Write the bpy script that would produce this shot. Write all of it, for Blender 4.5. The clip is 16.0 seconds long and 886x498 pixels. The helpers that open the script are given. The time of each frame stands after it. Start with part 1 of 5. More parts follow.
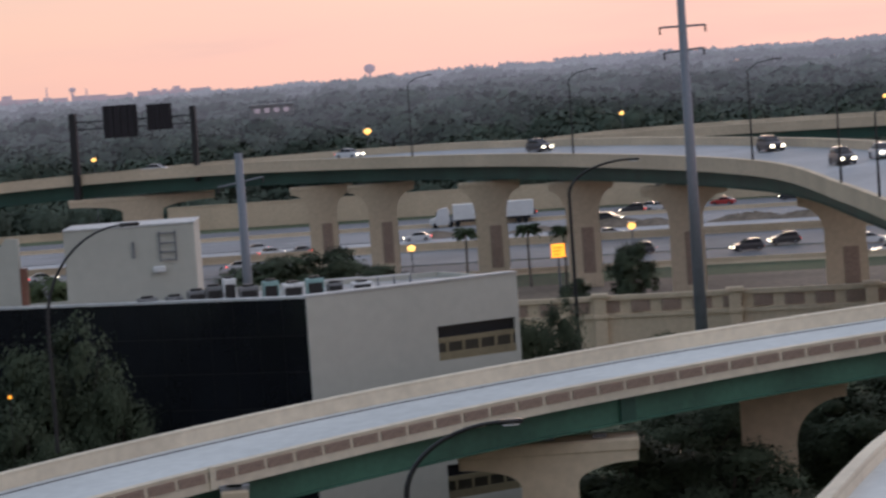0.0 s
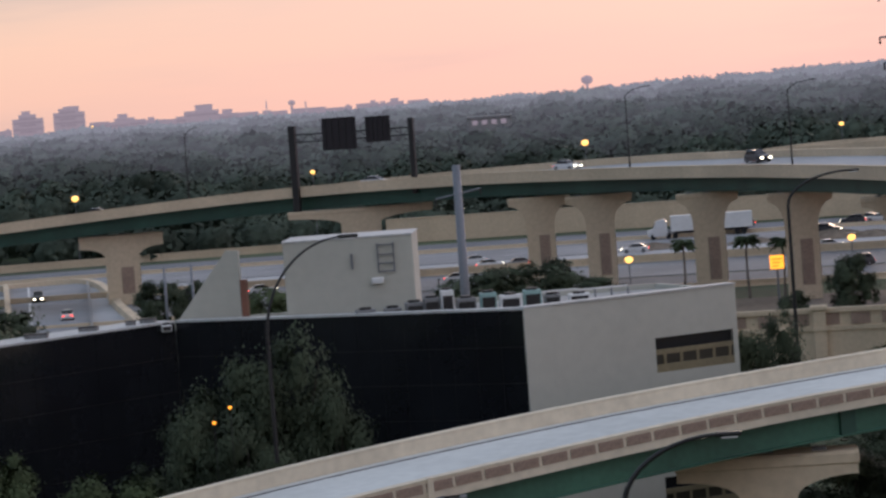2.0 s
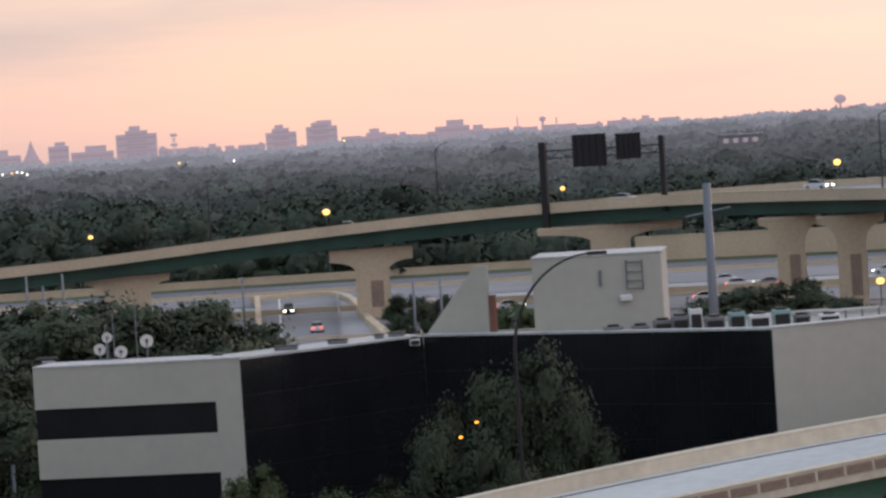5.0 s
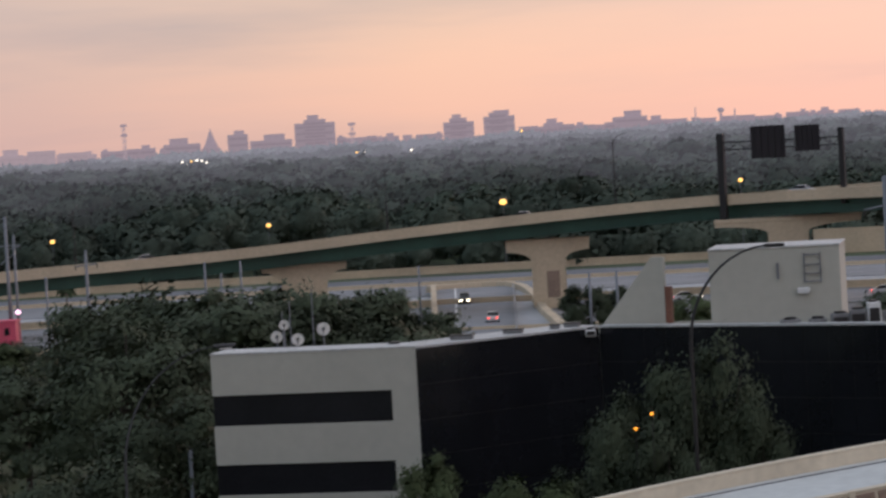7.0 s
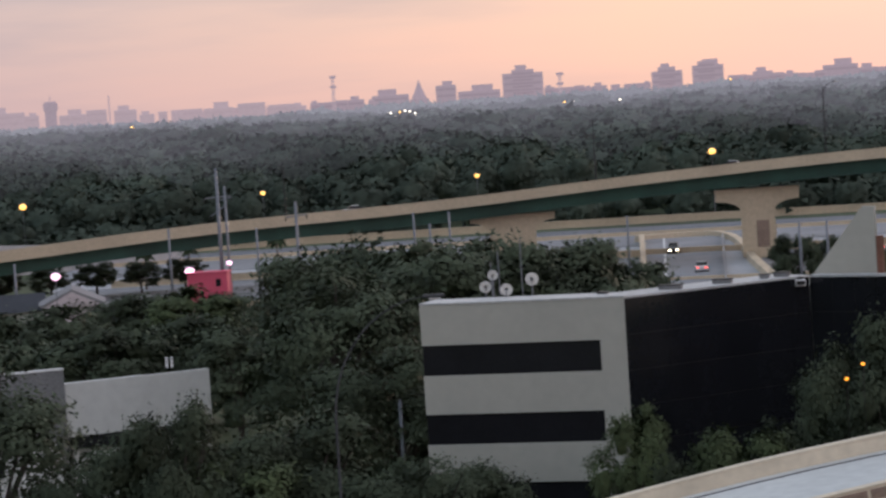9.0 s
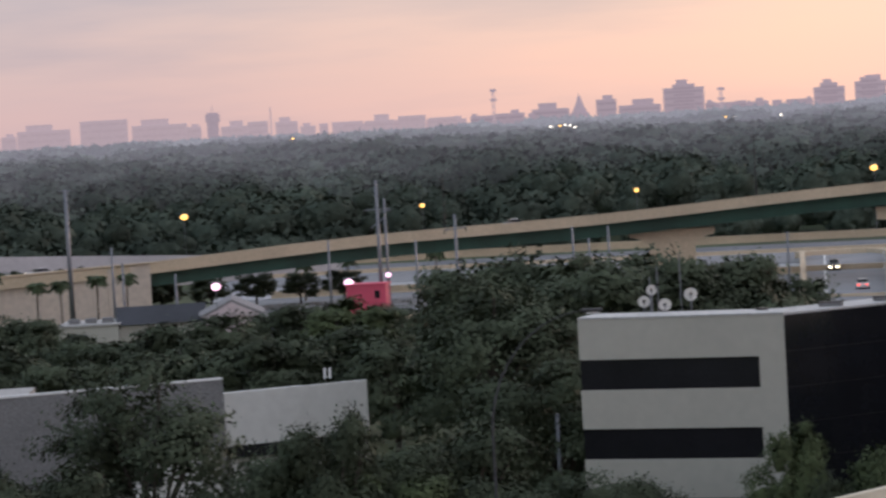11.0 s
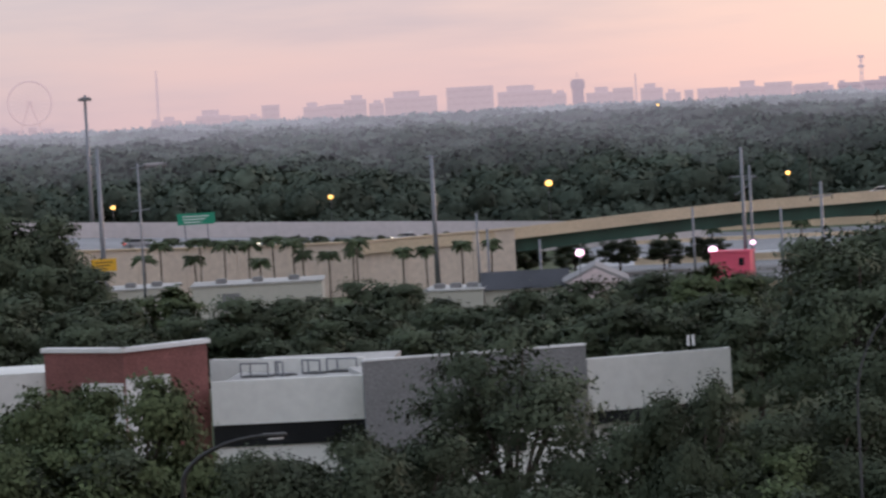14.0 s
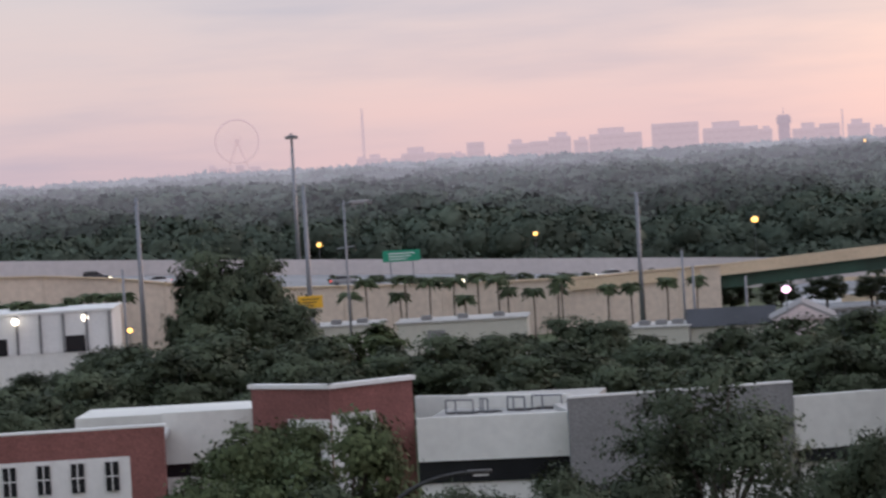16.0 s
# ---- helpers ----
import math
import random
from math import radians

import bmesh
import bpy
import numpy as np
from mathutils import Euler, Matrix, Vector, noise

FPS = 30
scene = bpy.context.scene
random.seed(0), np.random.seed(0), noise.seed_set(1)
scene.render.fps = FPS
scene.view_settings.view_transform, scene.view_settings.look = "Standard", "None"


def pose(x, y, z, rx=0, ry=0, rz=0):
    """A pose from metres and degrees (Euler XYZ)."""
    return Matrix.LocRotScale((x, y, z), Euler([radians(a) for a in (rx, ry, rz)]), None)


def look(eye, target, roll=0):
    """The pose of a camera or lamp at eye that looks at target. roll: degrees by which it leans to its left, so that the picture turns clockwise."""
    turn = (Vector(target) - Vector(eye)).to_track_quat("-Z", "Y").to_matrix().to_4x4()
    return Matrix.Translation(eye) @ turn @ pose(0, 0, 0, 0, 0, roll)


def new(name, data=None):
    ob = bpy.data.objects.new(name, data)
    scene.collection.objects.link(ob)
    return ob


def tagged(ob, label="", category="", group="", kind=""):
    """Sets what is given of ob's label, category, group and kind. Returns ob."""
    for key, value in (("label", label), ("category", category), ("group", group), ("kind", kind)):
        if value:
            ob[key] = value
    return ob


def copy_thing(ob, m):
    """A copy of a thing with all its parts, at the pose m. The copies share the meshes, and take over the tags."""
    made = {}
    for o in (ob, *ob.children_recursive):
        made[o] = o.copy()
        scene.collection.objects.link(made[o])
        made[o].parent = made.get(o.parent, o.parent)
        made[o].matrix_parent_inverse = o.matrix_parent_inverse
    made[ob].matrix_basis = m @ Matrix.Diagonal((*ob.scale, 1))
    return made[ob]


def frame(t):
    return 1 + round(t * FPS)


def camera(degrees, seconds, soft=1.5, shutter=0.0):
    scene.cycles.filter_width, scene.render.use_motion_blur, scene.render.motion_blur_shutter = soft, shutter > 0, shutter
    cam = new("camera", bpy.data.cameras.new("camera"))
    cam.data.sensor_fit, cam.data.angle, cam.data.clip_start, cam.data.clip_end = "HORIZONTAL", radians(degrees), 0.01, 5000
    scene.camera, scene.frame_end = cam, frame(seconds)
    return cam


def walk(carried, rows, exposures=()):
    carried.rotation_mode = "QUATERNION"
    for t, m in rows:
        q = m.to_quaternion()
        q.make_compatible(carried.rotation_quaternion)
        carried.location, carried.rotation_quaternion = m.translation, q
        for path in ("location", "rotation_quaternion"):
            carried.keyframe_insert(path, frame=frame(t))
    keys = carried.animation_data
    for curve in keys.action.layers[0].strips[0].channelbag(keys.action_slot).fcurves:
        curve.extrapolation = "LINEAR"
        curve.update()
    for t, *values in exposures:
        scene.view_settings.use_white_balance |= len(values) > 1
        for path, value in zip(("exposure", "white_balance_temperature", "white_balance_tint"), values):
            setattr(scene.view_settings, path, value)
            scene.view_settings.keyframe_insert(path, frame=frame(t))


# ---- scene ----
EYE = (0.0, 0.0, 28.0)
cam = camera(17.82, 16.0, soft=2.6, shutter=0.4)


def at(az, d, z=0.0):
    """Plan in polar form round the high window: degrees clockwise from +y, metres out, height."""
    return Vector((d * math.sin(radians(az)), d * math.cos(radians(az)), z))


# seconds, heading, tilt, lean
PATH = [(0, 16.000, -3.586, -4.004), (0.5, 14.384, -3.729, -4.171), (1, 13.172, -3.409, -4.343), (1.5, 12.397, -3.225, -4.391), (2, 11.615, -3.036, -4.267), (2.5, 10.575, -3.246, -4.404), (3, 9.486, -3.337, -4.334), (3.5, 8.809, -3.747, -4.613), (4, 8.308, -3.282, -4.446), (4.2, 7.892, -2.909, -4.318), (6.3, 4.576, -1.998, -3.190), (6.5, 4.085, -1.912, -3.253), (7, 3.021, -2.337, -3.335), (7.5, 1.641, -2.620, -3.177), (8, 0.661, -2.799, -3.378), (8.5, 0.121, -3.099, -3.360), (8.7, -0.482, -3.136, -3.511), (10.8, -3.871, -2.642, -3.394), (11, -4.460, -2.622, -3.274), (11.5, -6.351, -2.462, -3.004), (12, -7.562, -2.640, -3.290), (12.5, -8.112, -2.694, -3.412), (13, -9.266, -2.838, -3.335), (13.5, -10.304, -2.956, -3.043), (14, -11.864, -2.889, -3.184), (14.5, -12.751, -2.791, -3.458), (15, -13.315, -2.595, -3.496), (15.5, -14.610, -2.358, -3.458), (16, -15.970, -1.907, -3.409)]
walk(cam, [(t, look(EYE, Vector(EYE) + Vector((math.sin(radians(a)) * math.cos(radians(p)), math.cos(radians(a)) * math.cos(radians(p)), math.sin(radians(p)))) * 100, r))
           for t, a, p, r in PATH],
     exposures=[(0, 0.2, 6250, 10), (0.5, 0.08, 6250, 10), (1.5, 0.22, 6250, 10), (2.5, 0.2, 6300, 10), (3.5, 0.5, 6400, 10), (4.2, 0.52, 6450, 10), (6.3, 0.2, 6550, 10), (7, 0.15, 6580, 10), (7.5, 0.38, 6550, 10), (8, 0.32, 6550, 10), (8.7, 0.35, 6520, 10), (11, 0.43, 6520, 10), (11.5, 0.43, 6500, 10), (12.5, 0.62, 6500, 10), (14, 0.64, 6500, 10), (16, 0.7, 6520, 10)])

# ---- world and light ----
SUN_AZ, SUN_EL = 24.0, 3.0
world = bpy.data.worlds.new("dusk_sky")
scene.world = world
world.use_nodes = True
nt = world.node_tree
nt.nodes.clear()


def wn(kind, **kw):
    n = nt.nodes.new(kind)
    for k, v in kw.items():
        n.inputs[k].default_value = v
    return n


def ramp(tree, fac, stops, mode="LINEAR"):
    n = tree.nodes.new("ShaderNodeValToRGB")
    n.color_ramp.interpolation = mode
    e = n.color_ramp.elements
    while len(e) < len(stops):
        e.new(0.5)
    for el, (p, c) in zip(e, stops):
        el.position, el.color = p, (*c, 1) if len(c) == 3 else c
    tree.links.new(fac, n.inputs[0])
    return n.outputs[0]


tc = wn("ShaderNodeTexCoord")
sep = wn("ShaderNodeSeparateXYZ")
nt.links.new(tc.outputs["Generated"], sep.inputs[0])
# height in the sky, 0 at the horizon
up = ramp(nt, sep.outputs["Z"], [(0.0, (0.80, 0.505, 0.425)), (0.03, (0.835, 0.565, 0.455)), (0.075, (0.72, 0.58, 0.495)), (0.2, (0.64, 0.60, 0.59)), (0.6, (0.64, 0.665, 0.68)), (1.0, (0.61, 0.64, 0.66))])
# cooler and greyer towards the west of the window, more orange to the sunset
side = ramp(nt, sep.outputs["X"], [(0.0, (0.56, 0.675, 0.86)), (0.2, (0.635, 0.715, 0.88)), (0.45, (0.95, 0.945, 0.945)), (0.7, (0.95, 0.932, 1.08)), (1.0, (0.955, 0.94, 1.15))])
shift = wn("ShaderNodeMath")
shift.operation = "MULTIPLY_ADD"
shift.inputs[1].default_value, shift.inputs[2].default_value = 1.0, 0.4
nt.links.new(sep.outputs["X"], shift.inputs[0])
nt.links.new(shift.outputs[0], side.node.inputs[0])
tint = wn("ShaderNodeMixRGB")
tint.blend_type = "MULTIPLY"
tint.inputs[0].default_value = 1.0
nt.links.new(up, tint.inputs[1])
nt.links.new(side, tint.inputs[2])
# long thin cloud banks
cm = wn("ShaderNodeMapping")
cm.inputs["Scale"].default_value = (2.4, 2.4, 19.0)
cm.inputs["Rotation"].default_value = (0.0, radians(1.5), 0.0)
nt.links.new(tc.outputs["Generated"], cm.inputs[0])
cn = wn("ShaderNodeTexNoise", Scale=1.6, Detail=6.0, Roughness=0.55)
nt.links.new(cm.outputs[0], cn.inputs[0])
band = ramp(nt, cn.outputs[0], [(0.40, (1.07, 1.03, 1.0)), (0.52, (1.0, 1.0, 1.0)), (0.70, (0.78, 0.86, 0.95))])
cl = wn("ShaderNodeMixRGB")
cl.blend_type = "MULTIPLY"
cl.inputs[0].default_value = 1.0
nt.links.new(tint.outputs[0], cl.inputs[1])
nt.links.new(band, cl.inputs[2])
sky = wn("ShaderNodeTexSky")
sky.sky_type, sky.sun_disc = "NISHITA", False
sky.sun_elevation, sky.sun_rotation = radians(SUN_EL), radians(SUN_AZ)
sky_dim = wn("ShaderNodeMixRGB")
sky_dim.blend_type = "MULTIPLY"
sky_dim.inputs[0].default_value = 1.0
sky_dim.inputs[2].default_value = (0.1, 0.1, 0.1, 1)
nt.links.new(sky.outputs[0], sky_dim.inputs[1])
both = wn("ShaderNodeMixRGB")
both.inputs[0].default_value = 0.95
nt.links.new(sky_dim.outputs[0], both.inputs[1])
nt.links.new(cl.outputs[0], both.inputs[2])
bg = wn("ShaderNodeBackground", Strength=1.0)
nt.links.new(both.outputs[0], bg.inputs[0])
wo = wn("ShaderNodeOutputWorld")
nt.links.new(bg.outputs[0], wo.inputs[0])

sun = bpy.data.lights.new("sun", "SUN")
sun.energy, sun.angle, sun.color = 0.5, radians(14), (1.0, 0.72, 0.52)
so = new("sun", sun)
so.matrix_world = look(at(SUN_AZ, 300, 300 * math.tan(radians(6))), (0, 0, 0))


# ---- materials ----
def mat(name, col, rough=0.8, metal=0.0, var=0.25, size=1.0, grain=0.15, bump=0.15, per=0.0, spec=0.5, emit=None, power=0.0, streak=False):
    m = bpy.data.materials.new(name)
    m.use_nodes = True
    t = m.node_tree
    b = t.nodes["Principled BSDF"]
    b.inputs["Roughness"].default_value, b.inputs["Metallic"].default_value = rough, metal
    b.inputs["Specular IOR Level"].default_value = spec
    if emit:
        b.inputs["Emission Color"].default_value, b.inputs["Emission Strength"].default_value = (*emit, 1), power
    co = t.nodes.new("ShaderNodeTexCoord")
    src = co.outputs["Object"]
    if streak:
        mp = t.nodes.new("ShaderNodeMapping")
        mp.inputs["Scale"].default_value = (1, 1, 0.12)
        t.links.new(src, mp.inputs[0])
        src2 = mp.outputs[0]
    else:
        src2 = src
    n1, n2 = t.nodes.new("ShaderNodeTexNoise"), t.nodes.new("ShaderNodeTexNoise")
    n1.inputs["Scale"].default_value, n1.inputs["Detail"].default_value = 0.35 / size, 5
    n2.inputs["Scale"].default_value, n2.inputs["Detail"].default_value = 6.0 / size, 6
    t.links.new(src2, n1.inputs[0])
    t.links.new(src, n2.inputs[0])
    c = Vector(col)
    a = ramp(t, n1.outputs[0], [(0.32, c * (1 - var)), (0.68, c * (1 + var * 0.7))])
    g = ramp(t, n2.outputs[0], [(0.3, Vector((1, 1, 1)) * (1 - grain)), (0.7, Vector((1, 1, 1)) * (1 + grain))])
    mx = t.nodes.new("ShaderNodeMixRGB")
    mx.blend_type = "MULTIPLY"
    mx.inputs[0].default_value = 1.0
    t.links.new(a, mx.inputs[1])
    t.links.new(g, mx.inputs[2])
    out = mx.outputs[0]
    if per:
        geo = t.nodes.new("ShaderNodeNewGeometry")
        oi = t.nodes.new("ShaderNodeObjectInfo")
        ad = t.nodes.new("ShaderNodeMath")
        ad.operation = "ADD"
        t.links.new(geo.outputs["Random Per Island"], ad.inputs[0])
        t.links.new(oi.outputs["Random"], ad.inputs[1])
        fr = t.nodes.new("ShaderNodeMath")
        fr.operation = "FRACT"
        t.links.new(ad.outputs[0], fr.inputs[0])
        pr = ramp(t, fr.outputs[0], [(0.0, Vector((1, 1, 1)) * (1 - per)), (1.0, Vector((1, 1, 1)) * (1 + per))])
        m2 = t.nodes.new("ShaderNodeMixRGB")
        m2.blend_type = "MULTIPLY"
        m2.inputs[0].default_value = 1.0
        t.links.new(out, m2.inputs[1])
        t.links.new(pr, m2.inputs[2])
        out = m2.outputs[0]
    t.links.new(out, b.inputs["Base Color"])
    if bump:
        bp = t.nodes.new("ShaderNodeBump")
        bp.inputs["Strength"].default_value, bp.inputs["Distance"].default_value = bump, 0.02 * size
        t.links.new(n2.outputs[0], bp.inputs["Height"])
        t.links.new(bp.outputs[0], b.inputs["Normal"])
    return m


TAN = mat("tan_concrete", (0.60, 0.48, 0.335), 0.85, var=0.12, size=3, grain=0.08, streak=True)
TAN_PALE = mat("weathered_pale_concrete", (0.72, 0.625, 0.475), 0.85, var=0.14, size=3, grain=0.08, streak=True)
DECK = mat("bright_concrete_deck", (0.62, 0.63, 0.60), 0.85, var=0.10, size=4, grain=0.07)
TAN_WALL = mat("pinkish_wall_concrete", (0.60, 0.51, 0.42), 0.9, var=0.14, size=5, grain=0.1, streak=True)
COPE = mat("pale_metal_coping", (0.50, 0.50, 0.485), 0.6, var=0.1, size=2)
TAN_DARK = mat("brown_panel", (0.33, 0.235, 0.18), 0.9, var=0.15, size=1, grain=0.2)
# one girder paint in two tones; the flyover's shade is put into the darker
GREEN = mat("green_girder_paint", (0.024, 0.080, 0.056), 0.5, var=0.3, size=2, grain=0.1, streak=True)
GREEN_L = mat("lit_green_paint", (0.052, 0.150, 0.098), 0.55, var=0.35, size=2, grain=0.12, streak=True)
DIRT = mat("bare_brown_earth", (0.17, 0.135, 0.10), 0.95, var=0.35, size=6, grain=0.3)
ROADC = mat("pale_concrete_road", (0.38, 0.385, 0.395), 0.85, var=0.16, size=5, grain=0.08)
GREYROAD = mat("grey_concrete_road", (0.235, 0.24, 0.25), 0.85, var=0.18, size=5, grain=0.08)
ASPHALT = mat("asphalt", (0.09, 0.09, 0.095), 0.9, var=0.2, size=4, grain=0.15)
GRASS = mat("grass_ground", (0.055, 0.075, 0.03), 0.95, var=0.35, size=8, grain=0.3)
WHITEC = mat("off_white_stucco", (0.475, 0.465, 0.40), 0.85, var=0.06, size=4, grain=0.04, streak=True)
WHITE = mat("white_paint", (0.70, 0.70, 0.68), 0.7, var=0.08, size=3, grain=0.05)
GLASS = mat("black_mirror_glass", (0.013, 0.014, 0.017), 0.09, var=0.3, size=2, grain=0.1, bump=0.0, spec=0.45)
DARK = mat("dark_window", (0.018, 0.018, 0.021), 0.15, var=0.2, grain=0.1, bump=0.0, spec=0.35)
ROOF = mat("roof_membrane", (0.42, 0.41, 0.39), 0.9, var=0.2, size=3, grain=0.15)
STEEL = mat("galvanised_steel", (0.20, 0.21, 0.23), 0.45, 0.4, var=0.15, size=1, grain=0.1, streak=True)
BLACK = mat("black_paint", (0.012, 0.011, 0.011), 0.5, var=0.2, grain=0.1)
BRICK = mat("red_brick", (0.205, 0.085, 0.075), 0.9, var=0.15, size=1, grain=0.25)
GREYB = mat("grey_panel", (0.20, 0.20, 0.20), 0.85, var=0.1, size=1, grain=0.2)
LEAF = mat("oak_leaf", (0.074, 0.092, 0.056), 0.7, var=0.38, size=2.2, grain=0.15, bump=0, per=0.1, spec=0.1)
LEAF_L = mat("light_leaf", (0.100, 0.128, 0.060), 0.7, var=0.34, size=2.2, grain=0.15, bump=0, per=0.1, spec=0.1)
# woods by distance; the far backdrop has evening haze put in as glow
LEAF_F = mat("far_leaf", (0.076, 0.096, 0.072), 0.8, var=0.45, size=14, grain=0.2, bump=0, per=0.1, spec=0.05)
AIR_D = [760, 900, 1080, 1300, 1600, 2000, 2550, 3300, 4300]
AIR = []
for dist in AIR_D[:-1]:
    # bluish haze emission, stronger the farther the band
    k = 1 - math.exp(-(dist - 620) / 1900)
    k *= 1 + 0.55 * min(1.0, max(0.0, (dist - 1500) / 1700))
    AIR.append(mat("haze_glow_leaf", (0.074, 0.094, 0.072), 0.9, var=0.45, size=18 + dist / 120, bump=0, per=0.1, spec=0.0, emit=(0.170 * k, 0.164 * k, 0.202 * k), power=1.0))
BARK = mat("bark", (0.07, 0.055, 0.045), 0.95, var=0.3, size=0.5, grain=0.3)
# skyline materials: the haze before them is put in as a mauve glow
HAZY = mat("haze_glow_facade", (0.20, 0.16, 0.18), 0.9, var=0.12, size=30, grain=0.1, bump=0, spec=0.0, emit=(0.245, 0.198, 0.232), power=0.9)
HAZIER = mat("paler_haze_facade", (0.22, 0.19, 0.20), 0.9, var=0.12, size=30, grain=0.1, bump=0, spec=0.0, emit=(0.30, 0.232, 0.262), power=0.9)
RED = mat("red_paint", (0.72, 0.10, 0.17), 0.6, var=0.12, grain=0.08)
GREENSIGN = mat("green_sign", (0.0, 0.22, 0.12), 0.5, var=0.05, grain=0.03)
YELLOW = mat("yellow_sign", (0.75, 0.42, 0.03), 0.5, var=0.05, grain=0.03)
LAMP_O = mat("sodium_lamp", (0.8, 0.6, 0.3), 0.4, emit=(1.0, 0.52, 0.11), power=1.9)
LAMP_W = mat("white_lamp", (0.8, 0.8, 0.8), 0.4, emit=(1.0, 0.88, 0.72), power=2.5)
LAMP_R = mat("tail_lamp", (0.5, 0.02, 0.02), 0.4, emit=(1.0, 0.08, 0.05), power=3)
LAMP_A = mat("amber_sign_face", (0.8, 0.3, 0.02), 0.4, emit=(1.0, 0.36, 0.03), power=1.6)


# ---- mesh helpers ----
def part(name, bm, material, parent=None, label="", loc=None, smooth=False):
    me = bpy.data.meshes.new(name)
    bm.to_mesh(me)
    bm.free()
    me.materials.append(material)
    if smooth:
        me.polygons.foreach_set("use_smooth", [True] * len(me.polygons))
    ob = new(name, me)
    if parent:
        ob.parent = parent
    if loc is not None:
        ob.location = loc
    return tagged(ob, label)


def raw(name, verts, faces, material, parent=None, label=""):
    me = bpy.data.meshes.new(name)
    me.from_pydata(verts, [], faces)
    me.materials.append(material)
    ob = new(name, me)
    if parent:
        ob.parent = parent
    return tagged(ob, label)


def thing(name, loc, turn=0.0, label="", category="", group="", kind=""):
    ob = new(name)
    ob.empty_display_size = 0.5
    ob.matrix_basis = Matrix.Translation(loc) @ pose(0, 0, 0, 0, 0, turn)
    return tagged(ob, label, category, group, kind)


def box(sx, sy, sz, x=0, y=0, z=0, bm=None, bev=0.0, rz=0.0):
    """A box whose base centre is at x, y, z."""
    bm = bm or bmesh.new()
    r = bmesh.ops.create_cube(bm, size=1, matrix=Matrix.Translation((x, y, z + sz / 2)) @ Matrix.Rotation(radians(rz), 4, "Z") @ Matrix.Diagonal((sx, sy, sz, 1)))
    if bev:
        es = list({e for v in r["verts"] for e in v.link_edges})
        bmesh.ops.bevel(bm, geom=es, offset=bev, segments=1, affect="EDGES")
    return bm


def tube(pts, radii, bm=None, n=8, cap=True):
    """A round tapering rod along points."""
    bm = bm or bmesh.new()
    rings = []
    for i, p in enumerate(pts):
        p = Vector(p)
        d = (Vector(pts[min(i + 1, len(pts) - 1)]) - Vector(pts[max(i - 1, 0)])).normalized()
        q = d.to_track_quat("Z", "Y")
        r = radii[i] if isinstance(radii, (list, tuple)) else radii
        rings.append([bm.verts.new(p + q @ Vector((r * math.cos(k * math.tau / n), r * math.sin(k * math.tau / n), 0))) for k in range(n)])
    for a, b in zip(rings, rings[1:]):
        for k in range(n):
            bm.faces.new((a[k], a[(k + 1) % n], b[(k + 1) % n], b[k]))
    if cap:
        bm.faces.new(rings[0][::-1])
        bm.faces.new(rings[-1])
    return bm


def prism(poly, z0, z1, bm=None):
    """An upright prism on a plan outline."""
    bm = bm or bmesh.new()
    a = [bm.verts.new((x, y, z0)) for x, y in poly]
    b = [bm.verts.new((x, y, z1)) for x, y in poly]
    n = len(poly)
    for i in range(n):
        bm.faces.new((a[i], a[(i + 1) % n], b[(i + 1) % n], b[i]))
    bm.faces.new(a[::-1])
    bm.faces.new(b)
    bmesh.ops.recalc_face_normals(bm, faces=bm.faces)
    return bm


def spline(pts, step=4.0):
    """A smooth line through points, evenly sampled."""
    pts = [Vector(p) for p in pts]
    ext = [pts[0] * 2 - pts[1]] + pts + [pts[-1] * 2 - pts[-2]]
    out = []
    for i in range(1, len(ext) - 2):
        p0, p1, p2, p3 = ext[i - 1:i + 3]
        n = max(2, int((p2 - p1).length / step))
        for k in range(n):
            t = k / n
            out.append(0.5 * ((2 * p1) + (p2 - p0) * t + (2 * p0 - 5 * p1 + 4 * p2 - p3) * t * t + (3 * p1 - p0 - 3 * p2 + p3) * t ** 3))
    out.append(pts[-1])
    return out


def frames_of(line):
    """For each point of a line: the point, the level tangent and the level normal to its right."""
    res = []
    for i, p in enumerate(line):
        d = line[min(i + 1, len(line) - 1)] - line[max(i - 1, 0)]
        d.z = 0
        d.normalize()
        res.append((p, d, Vector((d.y, -d.x, 0))))
    return res


def sweep(line, profile, bank=0.0, bm=None):
    """A closed profile (across, up) run along a line; bank lifts the left side."""
    bm = bm or bmesh.new()
    rings = []
    for i, (p, d, r) in enumerate(frames_of(line)):
        k = bank[i] if isinstance(bank, list) else bank
        rings.append([bm.verts.new(p + r * u + Vector((0, 0, v - k * u))) for u, v in profile])
    n = len(profile)
    for a, b in zip(rings, rings[1:]):
        for k in range(n):
            bm.faces.new((a[k], a[(k + 1) % n], b[(k + 1) % n], b[k]))
    bm.faces.new(rings[0])
    bm.faces.new(rings[-1][::-1])
    bmesh.ops.recalc_face_normals(bm, faces=bm.faces)
    return bm


def rect(u0, u1, v0, v1):
    return [(u0, v0), (u1, v0), (u1, v1), (u0, v1)]


# ---- ground ----
bm = bmesh.new()
ringz = [0.5, 60, 120, 180, 240, 320, 420, 560, 800, 1300, 2200, 3600, 6000]
rows = [[bm.verts.new(at(a, d, 0)) for a in range(0, 360, 10)] for d in ringz]
for a, b in zip(rows, rows[1:]):
    for k in range(36):
        bm.faces.new((a[k], b[k], b[(k + 1) % 36], a[(k + 1) % 36]))
bm.faces.new(rows[0][::-1])
tagged(part("ground", bm, GRASS), "dull green grass and scrub ground", "ground", kind="structure")


